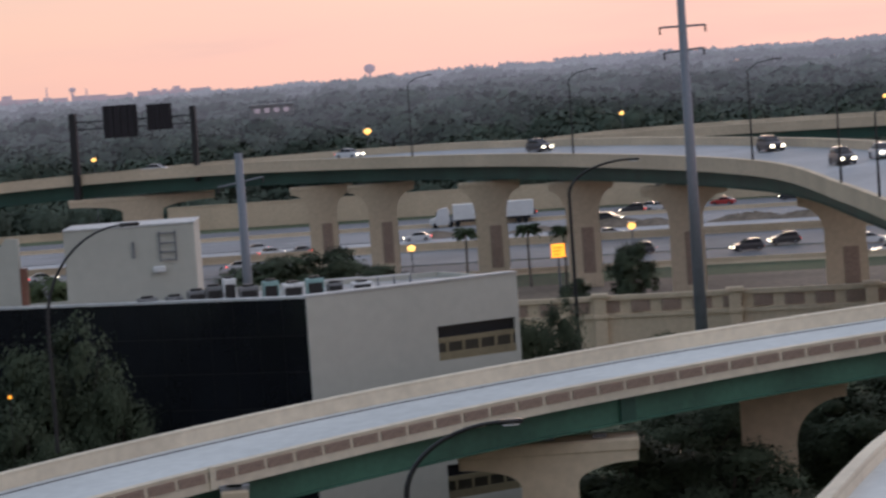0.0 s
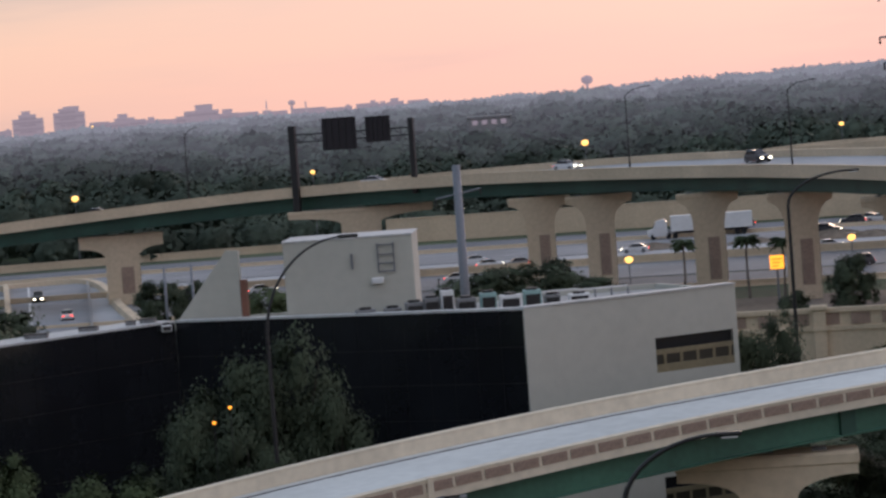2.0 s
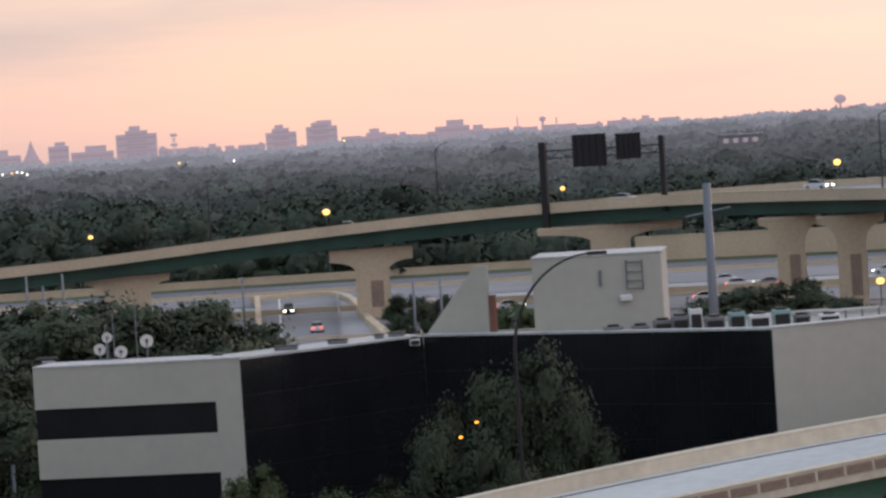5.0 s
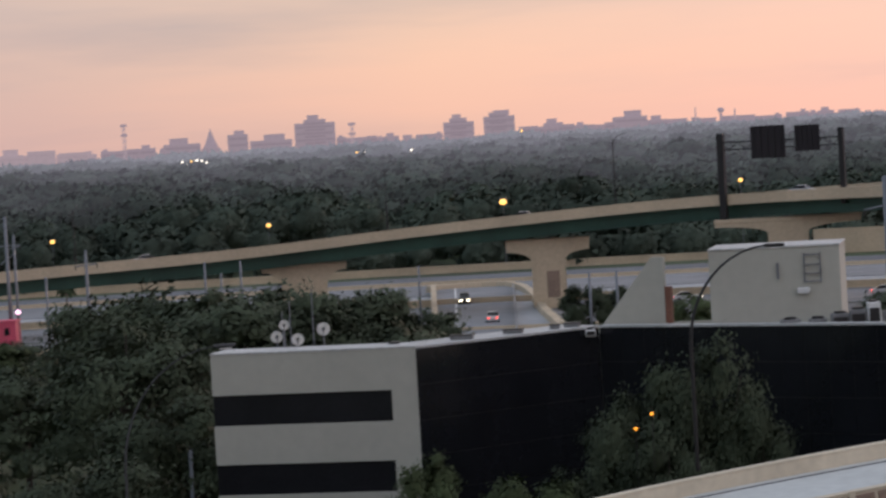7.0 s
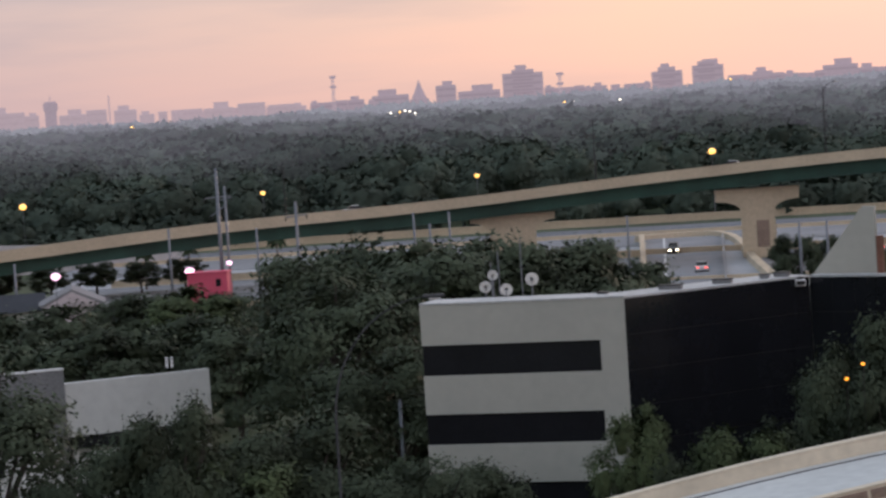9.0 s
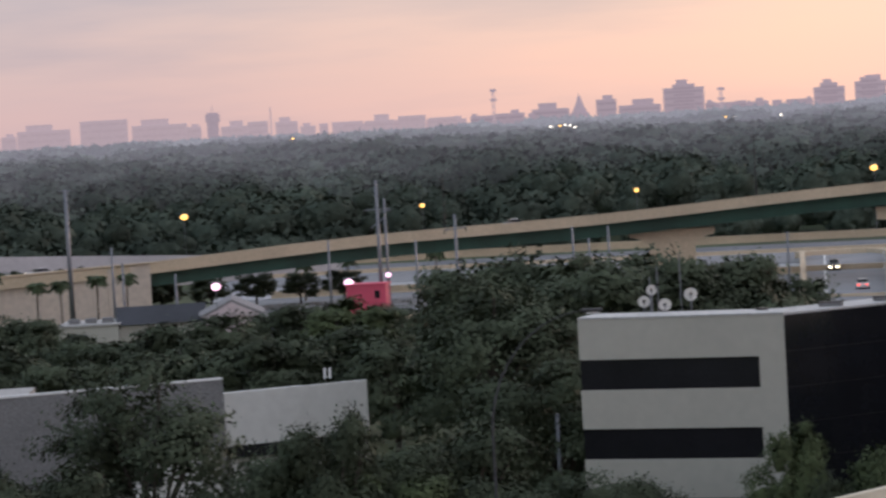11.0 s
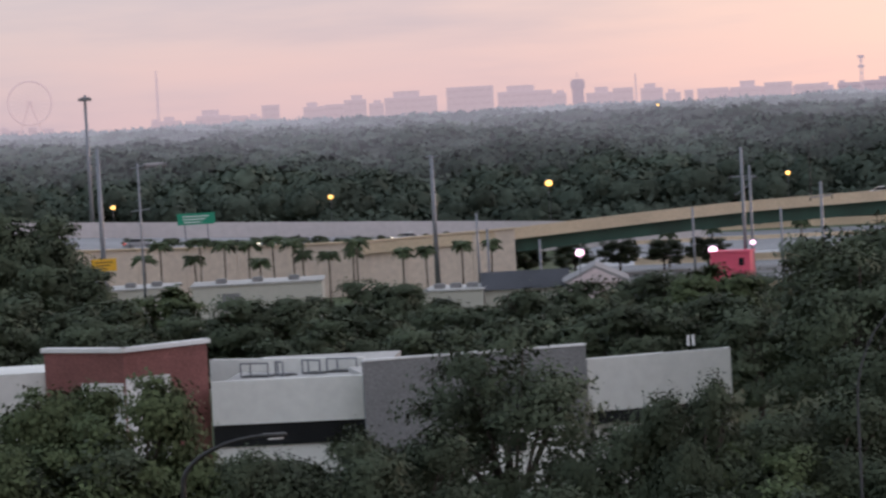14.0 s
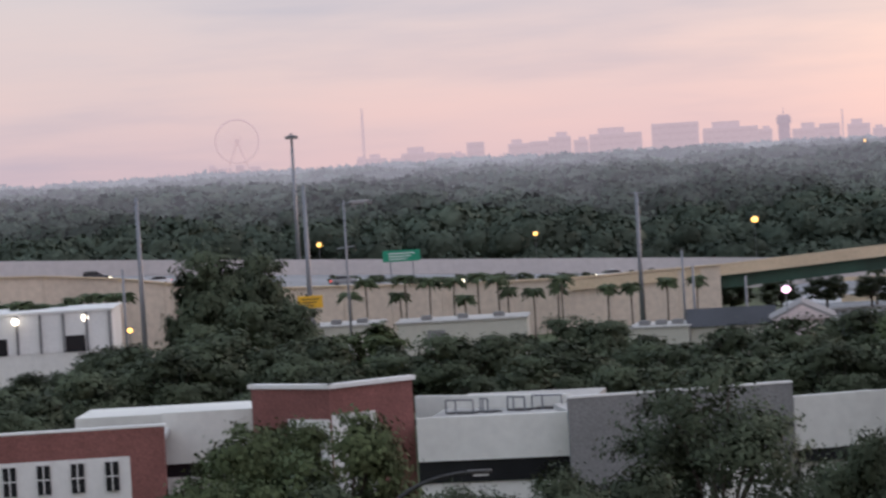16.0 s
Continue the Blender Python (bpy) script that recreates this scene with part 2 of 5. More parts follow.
def strip(name, pts, w, z, m, label, cat="road"):
    line = spline([Vector((p[0], p[1], z)) for p in pts], 12)
    return tagged(part(name, sweep(line, rect(-w / 2, w / 2, -0.12, 0)), m), label, cat, kind="structure")


# ground level motorway behind the flyover, running across the view


def arc(az0, az1, d0, d1, z=0.0, n=9):
    return [at(az0 + (az1 - az0) * k / (n - 1), d0 + (d1 - d0) * k / (n - 1), z) for k in range(n)]


MWAY = mat("dark_worn_carriageway", (0.15, 0.155, 0.168), 0.8, var=0.22, size=6, grain=0.12)
for k, (d, w, m) in enumerate([(384, 26, MWAY), (415, 30, GREYROAD), (447, 30, ROADC), (481, 34, GREYROAD), (514, 28, MWAY)]):
    strip("road_%d" % (k + 1), arc(-9, 34, d + 34, d - 6), w, 0.10 + 0.012 * k, m, "pale worn concrete motorway carriageway")
strip("verge", arc(10, 34, 322, 316), 76, 0.06, DIRT, "bare brown earth verge below the flyover", "verge")
for d, h in [(370, 0.85), (432, 1.3), (497, 0.85)]:
    line = spline(arc(-8, 34, d + 34, d - 6), 8)
    tagged(part("barrier", sweep(line, [(-0.35, 0), (0.35, 0), (0.16, 0.3), (0.1, h), (-0.1, h), (-0.16, 0.3)]), TAN), "long pale concrete road barrier", "barrier", kind="structure")
LINE_D = [(396, 1), (408, 0), (420, 0), (452, 1), (474, 0), (486, 0)]
PAINT = mat("worn_road_paint", (0.55, 0.54, 0.5), 0.8, var=0.3, size=2)
for d, solid in LINE_D:
    bm = bmesh.new()
    n = 9 if solid else 48
    for k in range(n):
        a0 = -8 + 40 * k / n
        a1 = a0 + 40 / n * (1.0 if solid else 0.35)
        lp = [at(a0 + (a1 - a0) * j / 3, d + 34 - 40 * (a0 + (a1 - a0) * j / 3 + 8) / 42, 0.185) for j in range(4)]
        for p0, p1 in zip(lp, lp[1:]):
            bm.faces.new([bm.verts.new(v) for v in (p0, p1, p1 + Vector((0, 0.22, 0)), p0 + Vector((0, 0.22, 0)))])
    tagged(part("lane_marking", bm, PAINT), "worn white motorway lane marking", "road marking", kind="structure")
# far noise wall closing the motorway
for a0, a1, d0, d1, z0, z1 in [(-9, 10.5, 572, 562, 0, 1.5), (10.5, 34, 562, 524, 0, 4.9)]:
    line = spline(arc(a0, a1, d0, d1), 10)
    tagged(part("noise_wall", sweep(line, [(-0.2, z0), (0.2, z0), (0.2, z1 - 0.25), (0.32, z1 - 0.25), (0.32, z1), (-0.32, z1), (-0.32, z1 - 0.25), (-0.2, z1 - 0.25)]), TAN), "long tan concrete noise wall", "wall", kind="structure")


# ---- bridges ----
def bridge(name, edge, width, bank, label, girder=2.2, fascia=1.45, wall_h=0.95, girders=(0.9, 4.4, 8.0, 11.2), step=5, curve=False, deck=None, con=None, steel=None):
    """edge: the top of the parapet on the right of the line; the deck lies to its left."""
    line = spline(edge, step)
    n = len(line)
    bk = []
    for q in line:
        a = math.degrees(math.atan2(q.x, q.y))
        k = min(1.0, max(0.0, (a - 8.0) / 7.0)) if curve else 1.0
        bk.append(bank * k - 0.035 * (1 - k))
    th = thing(name, line[0].copy(), 0, label, "bridge")
    off = -line[0]
    loc = [p + off for p in line]
    part("deck", sweep(loc, rect(-width - 0.1, 0.0, -fascia + 0.1, -wall_h), bk), deck or ROADC, th, "pale grey concrete roadway")
    for u in (0.0, -width):
        part("parapet", sweep(loc, [(u - 0.22, -fascia), (u + 0.22, -fascia), (u + 0.2, -0.12), (u + 0.24, -0.1), (u + 0.24, 0), (u - 0.24, 0), (u - 0.24, -0.1), (u - 0.16, -0.3)], bk), con or TAN, th, "tan concrete parapet")
    for u in girders:
        if u < width:
            part("girder", sweep(loc, [(-u - 0.25, -fascia - girder), (-u + 0.25, -fascia - girder), (-u + 0.25, -fascia - girder + 0.08), (-u + 0.04, -fascia - girder + 0.1), (-u + 0.04, -fascia + 0.1), (-u - 0.04, -fascia + 0.1), (-u - 0.04, -fascia - girder + 0.1), (-u - 0.25, -fascia - girder + 0.08)], bk), steel or GREEN, th, "deep green painted steel girder")
    return th, line, bk


FLY = [at(-13.5, 428, 7.9), at(-10.4, 430, 8.8), at(-5.9, 434, 10.8), at(-1.37, 436, 12.0), at(3.24, 434, 14.3), at(7.83, 427, 16.2), at(11.74, 412, 16.85), at(15.52, 383, 16.9), at(18.78, 343, 17.0), at(22.38, 288, 16.9), at(24.12, 245, 16.1), at(25.6, 205, 15.5), at(27.5, 165, 14.8)]
fly, fly_line, fly_bank = bridge("flyover", FLY, 12.5, 0.085, "long curving motorway flyover on tan piers, green girders", girder=2.0, fascia=1.6, girders=(1.9, 5.0, 8.2, 11.2), curve=True)
FAR2 = [at(16.0, 440, 14.2), at(18.0, 436, 16.2), at(20, 430, 16.9), at(24.3, 410, 17.4), at(29, 390, 17.6)]
fly2, l2, b2 = bridge("far_flyover", FAR2, 11, 0.03, "second tan motorway flyover crossing behind", girder=1.6, girders=(0.9, 5, 9), step=10)
RAMP = [at(-8, 115, 5.8), at(-2, 115.5, 7.5), at(3.0, 117.5, 9.15), at(8.96, 123, 10.8), at(15.76, 132, 12.04), at(20.5, 139, 12.7), at(24.72, 146, 13.16), at(33, 163, 13.9)]
ramp_b, ramp_line, ramp_bank = bridge("ramp_bridge", RAMP, 10.2, 0.012, "tan and green slip road bridge with panelled parapet", girder=1.35, fascia=1.02, wall_h=0.78, girders=(0.55, 3.6, 6.7, 9.6), step=2.5, deck=DECK, con=TAN_PALE, steel=GREEN_L)
SIDE = [at(31, 128, 14.6), at(27, 112, 14.5), at(24.9, 100, 14.4), at(23.1, 85, 14.1), at(20.3, 70, 13.6), at(16, 58, 13.0)]
side_b, side_line, side_bank = bridge("side_ramp", SIDE, 9.0, 0.03, "curving pale slip road bridge with tan parapets", girder=1.3, fascia=0.85, wall_h=0.6, girders=(0.8, 4.2, 8.0), step=3, deck=DECK, con=TAN_PALE)


def flare(w, c, h, top, depth, parent, x=0.0, y=0.0, turn=0.0, z0=0.0, left=True, right=True, steps=7, lip=1.1):
    """A column that flares smoothly into a wide cap. w: half column, c: half cap, top: cap's height."""
    pts = [(w, z0)]
    if right:
        for k in range(steps + 1):
            t = k / steps * math.pi / 2
            pts.append((w + (c - w) * (1 - math.cos(t)), top - h - 0.9 + (h + 0.9 - lip) * math.sin(t)))
    pts.append((c if right else w, top))
    other = [(-w, z0)]
    if left:
        for k in range(steps + 1):
            t = k / steps * math.pi / 2
            other.append((-w - (c - w) * (1 - math.cos(t)), top - h - 0.9 + (h + 0.9 - lip) * math.sin(t)))
    other.append((-c if left else -w, top))
    poly = pts + other[::-1]
    bm = bmesh.new()
    a = [bm.verts.new((p[0], -depth / 2, p[1])) for p in poly]
    b = [bm.verts.new((p[0], depth / 2, p[1])) for p in poly]
    n = len(poly)
    for i in range(n):
        bm.faces.new((a[i], a[(i + 1) % n], b[(i + 1) % n], b[i]))
    bm.faces.new(a[::-1])
    bm.faces.new(b)
    bmesh.ops.recalc_face_normals(bm, faces=bm.faces)
    bmesh.ops.triangulate(bm, faces=[f for f in bm.faces if len(f.verts) > 4])
    o = part("column", bm, TAN, parent, "tan concrete column flaring into its cap")
    o.matrix_basis = pose(x, y, 0, 0, 0, turn)
    return o


def pier(az, d, top, w, c, h, depth=2.4, turn=None, left=True, right=True, inset=True, label="tan concrete hammerhead pier with brown inset panel", lip=1.1):
    p = at(az, d, 0)
    th = thing("bridge_pier", p, -az if turn is None else turn, label, "bridge pier", "bridge piers")
    flare(w, c, h, top, depth, th, left=left, right=right, lip=lip)
    x0, x1 = (-c if left else -w), (c if right else w)
    part("cap_beam", box(x1 - x0 + 0.16, depth + 0.16, 0.55, (x0 + x1) / 2, 0, top - 0.6, bev=0.05), TAN, th, "tan concrete cap beam")
    for k in range(3):
        part("bearing", box(0.7, 0.7, 0.22, x0 + (x1 - x0) * (k + 0.7) / 3.4, 0, top - 0.05), GREYB, th, "grey bridge bearing")
    if inset:
        part("inset_panel", box(w * 0.75, 0.08, top - h - 4.2, w * 0.25, -depth / 2 - 0.03, 1.8, bev=0.02), TAN_DARK, th, "brown textured inset panel")
        part("inset_panel", box(0.08, depth * 0.5, top - h - 4.2, w + 0.03, 0, 1.8, bev=0.02), TAN_DARK, th, "brown textured inset panel")
    return th


pier(5.14, 437, 10.9, 2.6, 6.4, 2.6, lip=1.9)
pier(0.18, 441, 9.0, 3.6, 6.6, 2.2, inset=False)
pier(10.0, 424, 12.7, 3.0, 10.8, 1.4, inset=False)
pier(13.62, 404, 13.0, 2.0, 4.4, 3.0, right=True)
pier(14.83, 396, 13.0, 2.0, 4.6, 3.0)
pier(17.02, 372, 13.2, 2.05, 4.0, 3.4)
pier(18.87, 352, 13.3, 2.05, 4.0, 3.4)
pier(20.95, 324, 13.3, 1.95, 4.9, 3.0)
pier(24.12, 290, 12.9, 2.1, 4.6, 3.0)
pier(17.85, 138.5, 9.55, 1.4, 4.4, 1.2, inset=False, label="tan hammerhead pier under the slip road")
pier(22.35, 151, 10.55, 1.45, 4.2, 2.6, inset=False, left=False, label="tan portal column under the slip road")
pier(26.4, 154, 10.7, 1.35, 4.2, 2.6, inset=False, right=False, label="tan portal column under the slip road")
pier(11.42, 125.1, 10.16, 0.5, 0.54, 0.4, depth=0.9, inset=False, label="slim tan column under the slip road")
pier(4.0, 122.5, 6.8, 1.3, 3.8, 1.2, inset=False, label="tan hammerhead pier under the slip road")

# wall with posts below the flyover
wl = spline(arc(17.2, 31, 272, 262), 6)
rw = tagged(part("retaining_wall", sweep(wl, [(-0.3, 0), (0.3, 0), (0.3, 3.36), (0.5, 3.36), (0.5, 3.72), (0.16, 3.76), (0.16, 5.05), (0.42, 5.05), (0.42, 5.5), (-0.3, 5.5)]), TAN), "tan concrete retaining wall with a coping band", "wall", kind="structure")
for k in range(22):
    az = 17.55 + 0.62 * k
    d = 272 - 10 * (az - 17.2) / 13.8
    o = part("brown_panel", box(2.8, 0.1, 1.1, 0, 0, 3.86, bev=0.02), TAN_DARK, rw)
    o.matrix_basis = Matrix.Translation(at(az, d - 0.19, 0)) @ pose(0, 0, 0, 0, 0, -az)
for k in range(5):
    az = 19.1 + 2.74 * k
    th = thing("wall_post", at(az, 272 - 10 * (az - 17.2) / 13.8 - 0.6, 0), -az, "square tan wall post with a stepped cap", "post", "wall posts")
    part("shaft", box(1.2, 0.8, 5.3, bev=0.05), TAN, th)
    part("cap", box(1.7, 1.1, 0.5, 0, 0, 5.304, bev=0.1), TAN, th)
    part("collar", box(1.5, 1.0, 0.36, 0, -0.02, 3.36, bev=0.04), TAN, th)

# raised approach on the west: retaining wall, roadway, back wall
WTOP = [at(-30, 415, 14.8), at(-24, 420, 13.5), at(-21.6, 422.5, 11.3), at(-20, 424, 9.7), at(-18, 426, 9.05), at(-16, 428, 8.4), at(-13.4, 429, 8.1), at(-12, 429.5, 8.45), at(-10.4, 430, 8.8)]
wl = spline(WTOP, 6)
bm = bmesh.new()
rings = []
for p, d, r in frames_of(wl):
    q = p + r * 0.35
    rings.append([bm.verts.new(v) for v in ((q.x, q.y, 0), (q.x, q.y, q.z), (p.x - r.x * 0.1, p.y - r.y * 0.1, p.z), (p.x - r.x * 0.1, p.y - r.y * 0.1, 0))])
for a, b in zip(rings, rings[1:]):
    for k in range(4):
        bm.faces.new((a[k], a[(k + 1) % 4], b[(k + 1) % 4], b[k]))
bm.faces.new(rings[0])
bm.faces.new(rings[-1][::-1])
bmesh.ops.recalc_face_normals(bm, faces=bm.faces)
tagged(part("embankment_wall", bm, TAN_WALL), "high tan retaining wall of the raised motorway", "wall", kind="structure")
fw = frames_of(spline(WTOP, 9.0))
for k, (p, d, r) in enumerate(fw):
    if math.degrees(math.atan2(p.x, p.y)) < -27 or k == len(fw) - 1:
        continue
    th = thing("wall_pilaster", Vector((p.x + r.x * 0.42, p.y + r.y * 0.42, 0)), math.degrees(math.atan2(d.y, d.x)), "shallow tan pilaster on the retaining wall", "pilaster", "wall pilasters")
    part("shaft", box(0.7, 0.24, p.z - 0.35, bev=0.03), TAN_WALL, th)
    part("capital", box(0.9, 0.34, 0.3, 0, 0, p.z - 0.35, bev=0.03), TAN, th)
line = spline([p + Vector((0, -0.1, 0.0)) for p in WTOP], 6)
tagged(part("wall_coping", sweep(line, rect(-0.2, 0.62, 0.004, 0.22)), TAN), "pale concrete coping of the retaining wall", "coping", kind="structure")
BWALL = [at(-30, 503, 16.2), at(-24.9, 507, 13.8), at(-22, 510, 12.3), at(-19.5, 513, 10.9), at(-15.8, 520, 8.75), at(-10.4, 527, 5.9), at(-6.5, 534, 3.4)]
bw = spline(BWALL, 10)
tagged(part("back_wall", sweep(bw, rect(-0.3, 0.3, -16, 0)), mat("pale_wall", (0.50, 0.47, 0.46), 0.9, var=0.1, size=6, grain=0.06, streak=True)), "long pale grey barrier wall beyond the motorway", "wall", kind="structure")
bm = bmesh.new()
fr0, bk0 = spline(WTOP, 6), spline(BWALL[:-1], 6)
rows = []
for k in range(60):
    p, q = fr0[int(k / 59 * (len(fr0) - 1))], bk0[int(k / 59 * (len(bk0) - 1))]
    p, q = Vector((p.x, p.y + 0.3, p.z - 0.75)), Vector((q.x, q.y, max(q.z - 2.8, 1.0)))
    rows.append([bm.verts.new(p + (q - p) * j / 6) for j in range(7)])
for a, b in zip(rows, rows[1:]):
    for j in range(6):
        bm.faces.new((a[j], b[j], b[j + 1], a[j + 1]))
bmesh.ops.recalc_face_normals(bm, faces=bm.faces)
bmesh.ops.solidify(bm, geom=bm.faces[:], thickness=0.5)
tagged(part("raised_road", bm, GREYROAD), "pale concrete raised motorway surface", "road", kind="structure")

# ---- the dark glass office building ----
ROOF_Z = 16.3
B3, B2, BK, BC, BR = [(round(p.x, 2), round(p.y, 2)) for p in (at(-1.82, 159), at(2.34, 155.6), at(6.09, 164), at(13.14, 153.2), at(17.45, 160.7))]
office = thing("office_building", at(7.5, 158, 0), 0, "four storey office block, off-white walls, black glass front", "building")
oo = office.location


def loc2(p):
    return (p[0] - oo.x, p[1] - oo.y)


def wall_seg(name, p, q, z0, z1, m, thick=0.4, out=0.0, label="", parent=None):
    """A wall panel from p to q in plan; its outer face looks to the viewer."""
    p, q = Vector(loc2(p)), Vector(loc2(q))
    d = (q - p).normalized()
    nrm = Vector((d.y, -d.x))
    a, b = p + nrm * out, q + nrm * out
    c, e = b - nrm * thick, a - nrm * thick
    return part(name, prism([tuple(a), tuple(b), tuple(c), tuple(e)], z0, z1), m, parent or office, label)


def mix(p, q, t):
    return (p[0] + (q[0] - p[0]) * t, p[1] + (q[1] - p[1]) * t)


E1, E2 = [(round(p.x, 2), round(p.y, 2)) for p in (at(15.9, 169.5), at(11.0, 168.0))]
EK = (BK[0], BK[1] + 4.2)
inset = [(B3[0] + 0.5, B3[1] + 0.3), (B2[0], B2[1] + 0.5), (BK[0], BK[1] + 0.5), (BC[0], BC[1] + 0.5), (BR[0] - 0.4, BR[1] + 0.4), E1, E2, EK]
part("core", prism([loc2(p) for p in inset], 0, ROOF_Z - 0.55), ROOF, office, "flat grey membrane roof and core")
# white west bay with ribbon windows
for k in range(4):
    zt = ROOF_Z - 2.29 - 3.92 * k
    zb = zt - 1.72
    top = ROOF_Z if k == 0 else zt + 2.2
    wall_seg("spandrel", B3, B2, zt, top, WHITEC)
    wall_seg("window_band", B3, mix(B3, B2, 0.875), zb, zt, DARK, 0.3, -0.12, "dark ribbon window")
    wall_seg("pier_panel", mix(B3, B2, 0.875), B2, zb, zt, WHITEC)
wall_seg("spandrel", B3, B2, 0, ROOF_Z - 2.29 - 3.92 * 3 - 1.72, WHITEC)
for p, q in ((EK, (B3[0] + 0.45, B3[1] + 0.42)), (E2, EK), (E1, E2), (BR, E1)):
    wall_seg("back_wall", p, q, 0, ROOF_Z - 0.25, WHITEC, 0.3)
# glass curtain wall, pane by pane
for p, q, n in ((B2, BK, 9), (BK, BC, 15)):
    for i in range(n):
        for k in range(8):
            g = wall_seg("glass_pane", mix(p, q, i / n + 0.001), mix(p, q, (i + 1) / n - 0.001), ROOF_Z - 0.08 - 1.99 * (k + 1) + 0.02, ROOF_Z - 0.08 - 1.99 * k - 0.02, GLASS, 0.05, -0.02)
    wall_seg("mullion_grid", p, q, 0, ROOF_Z - 0.07, BLACK, 0.2, -0.06)
    wall_seg("coping", p, q, ROOF_Z - 0.06, ROOF_Z + 0.06, COPE, 3.2 if p == B2 else 0.9, 0.04, "pale metal roof coping")
wall_seg("coping", B3, B2, ROOF_Z + 0.004, ROOF_Z + 0.1, COPE, 3.0, 0.04, "pale metal roof coping")
# white east bay
wall_seg("wall_panel", BC, mix(BC, BR, 0.14), 0, ROOF_Z, WHITEC, 0.4, 0.05)
wall_seg("wall_panel", mix(BC, BR, 0.14), mix(BC, BR, 0.6), 0, ROOF_Z, WHITEC)
# ochre: the reflection in these windows, put into the colour of bands and bars
OCHRE = mat("ochre_reflection", (0.20, 0.165, 0.095), 0.7)
OLIVE = mat("olive_glazing", (0.035, 0.031, 0.022), 0.3, bump=0)
for k in range(4):
    zt = ROOF_Z - 2.5 - 3.92 * k
    wall_seg("wall_panel", mix(BC, BR, 0.6), BR, zt, ROOF_Z if k == 0 else zt + 1.97, WHITEC)
    if zt - 1.95 > 0.3:
        wb = wall_seg("window_band", mix(BC, BR, 0.6), mix(BC, BR, 0.995), zt - 1.95, zt, DARK, 0.3, -0.25, "dark recessed ribbon window")
        for z0, z1 in ((zt - 0.95, zt - 0.68), (zt - 1.95, zt - 1.5)):
            wall_seg("window_ledge", mix(BC, BR, 0.6), mix(BC, BR, 0.995), z0, z1, OCHRE, 0.2, -0.06, "ochre reflection painted as a band across the window")
        wall_seg("lower_glazing", mix(BC, BR, 0.6), mix(BC, BR, 0.995), zt - 1.5, zt - 0.95, OLIVE, 0.1, -0.14, "olive tinted glazing")
        for j in range(5):
            f = 0.6 + 0.395 * (j + 0.5) / 5
            wall_seg("mullion", mix(BC, BR, f), mix(BC, BR, f + 0.012), zt - 1.5, zt - 0.95, OCHRE, 0.08, -0.08)
wall_seg("coping", BC, BR, ROOF_Z + 0.004, ROOF_Z + 0.1, COPE, 0.9, 0.08, "pale metal roof coping")


# ---- trees ----
rng = np.random.default_rng(7)


def unit(a):
    return a / (np.linalg.norm(a, axis=-1, keepdims=True) + 1e-9)


def leaf_sprays(centres, sizes, out, tilt=0.34):
    """Small three-cornered leaf sprays that face outwards, shaded by the form of their crown."""
    n = len(centres)
    w = unit(unit(out) + rng.normal(0, tilt, (n, 3)))
    u = unit(np.cross(w, rng.normal(size=(n, 3))))
    v = np.cross(w, u)
    s = np.asarray(sizes)[:, None]
    k = rng.uniform(0.5, 1.0, (n, 1))
    c = np.asarray(centres)
    vs = np.stack([c + u * s, c - u * s * 0.5 + v * s * k, c - u * s * 0.5 - v * s * k], 1).reshape(-1, 3)
    return vs, np.arange(n * 3).reshape(-1, 3), np.repeat(unit(unit(out) + rng.normal(0, 0.22, (n, 3))), 3, 0)


def lumps(centres, radii, cols=12, rows=6, low=-0.75, rough=0.22):
    """Uneven leafy masses inside the crowns, one round each centre."""
    el = np.sin(np.linspace(math.asin(low), 1.5, rows))
    th = np.arange(cols) * math.tau / cols
    e, t = np.meshgrid(el, th, indexing="ij")
    nv = np.stack([np.sqrt(1 - e * e) * np.cos(t), np.sqrt(1 - e * e) * np.sin(t), e], -1).reshape(-1, 3)
    n = len(centres)
    swell = 1 + rough * np.sin(3 * t.reshape(1, -1) + rng.uniform(0, 6, (n, 1))) * np.sqrt(1 - e * e).reshape(1, -1) + rng.normal(0, rough * 0.5, (n, len(nv)))
    vs = np.asarray(centres)[:, None, :] + nv[None] * swell[:, :, None] * np.asarray(radii)[:, None, :]
    tri = []
    for a in range(rows - 1):
        for b in range(cols):
            p, q, r, s = a * cols + b, a * cols + (b + 1) % cols, (a + 1) * cols + (b + 1) % cols, (a + 1) * cols + b
            tri += [(p, q, r), (p, r, s)]
    idx = (np.arange(n)[:, None, None] * len(nv) + np.array(tri)[None]).reshape(-1, 3)
    nn = unit(nv[None] + rng.normal(0, 0.12, (n, len(nv), 3)))
    return vs.reshape(-1, 3), idx, nn.reshape(-1, 3)


def merge(*meshes):
    vs, idx, nn, k = [], [], [], 0
    for a, b, c in meshes:
        vs.append(a)
        idx.append(b + k)
        nn.append(c)
        k += len(a)
    return np.concatenate(vs), np.concatenate(idx), np.concatenate(nn)


def fast_mesh(name, vs, idx, normals, material, parent=None, label=""):
    me = bpy.data.meshes.new(name)
    me.vertices.add(len(vs))
    me.vertices.foreach_set("co", vs.astype(np.float32).ravel())
    me.loops.add(idx.size)
    me.loops.foreach_set("vertex_index", idx.astype(np.int32).ravel())
    me.polygons.add(len(idx))
    me.polygons.foreach_set("loop_start", np.arange(len(idx), dtype=np.int32) * 3)
    me.update(calc_edges=True)
    me.normals_split_custom_set_from_vertices(normals.astype(np.float32).tolist())
    me.materials.append(material)
    ob = new(name, me)
    if parent:
        ob.parent = parent
    return tagged(ob, label)


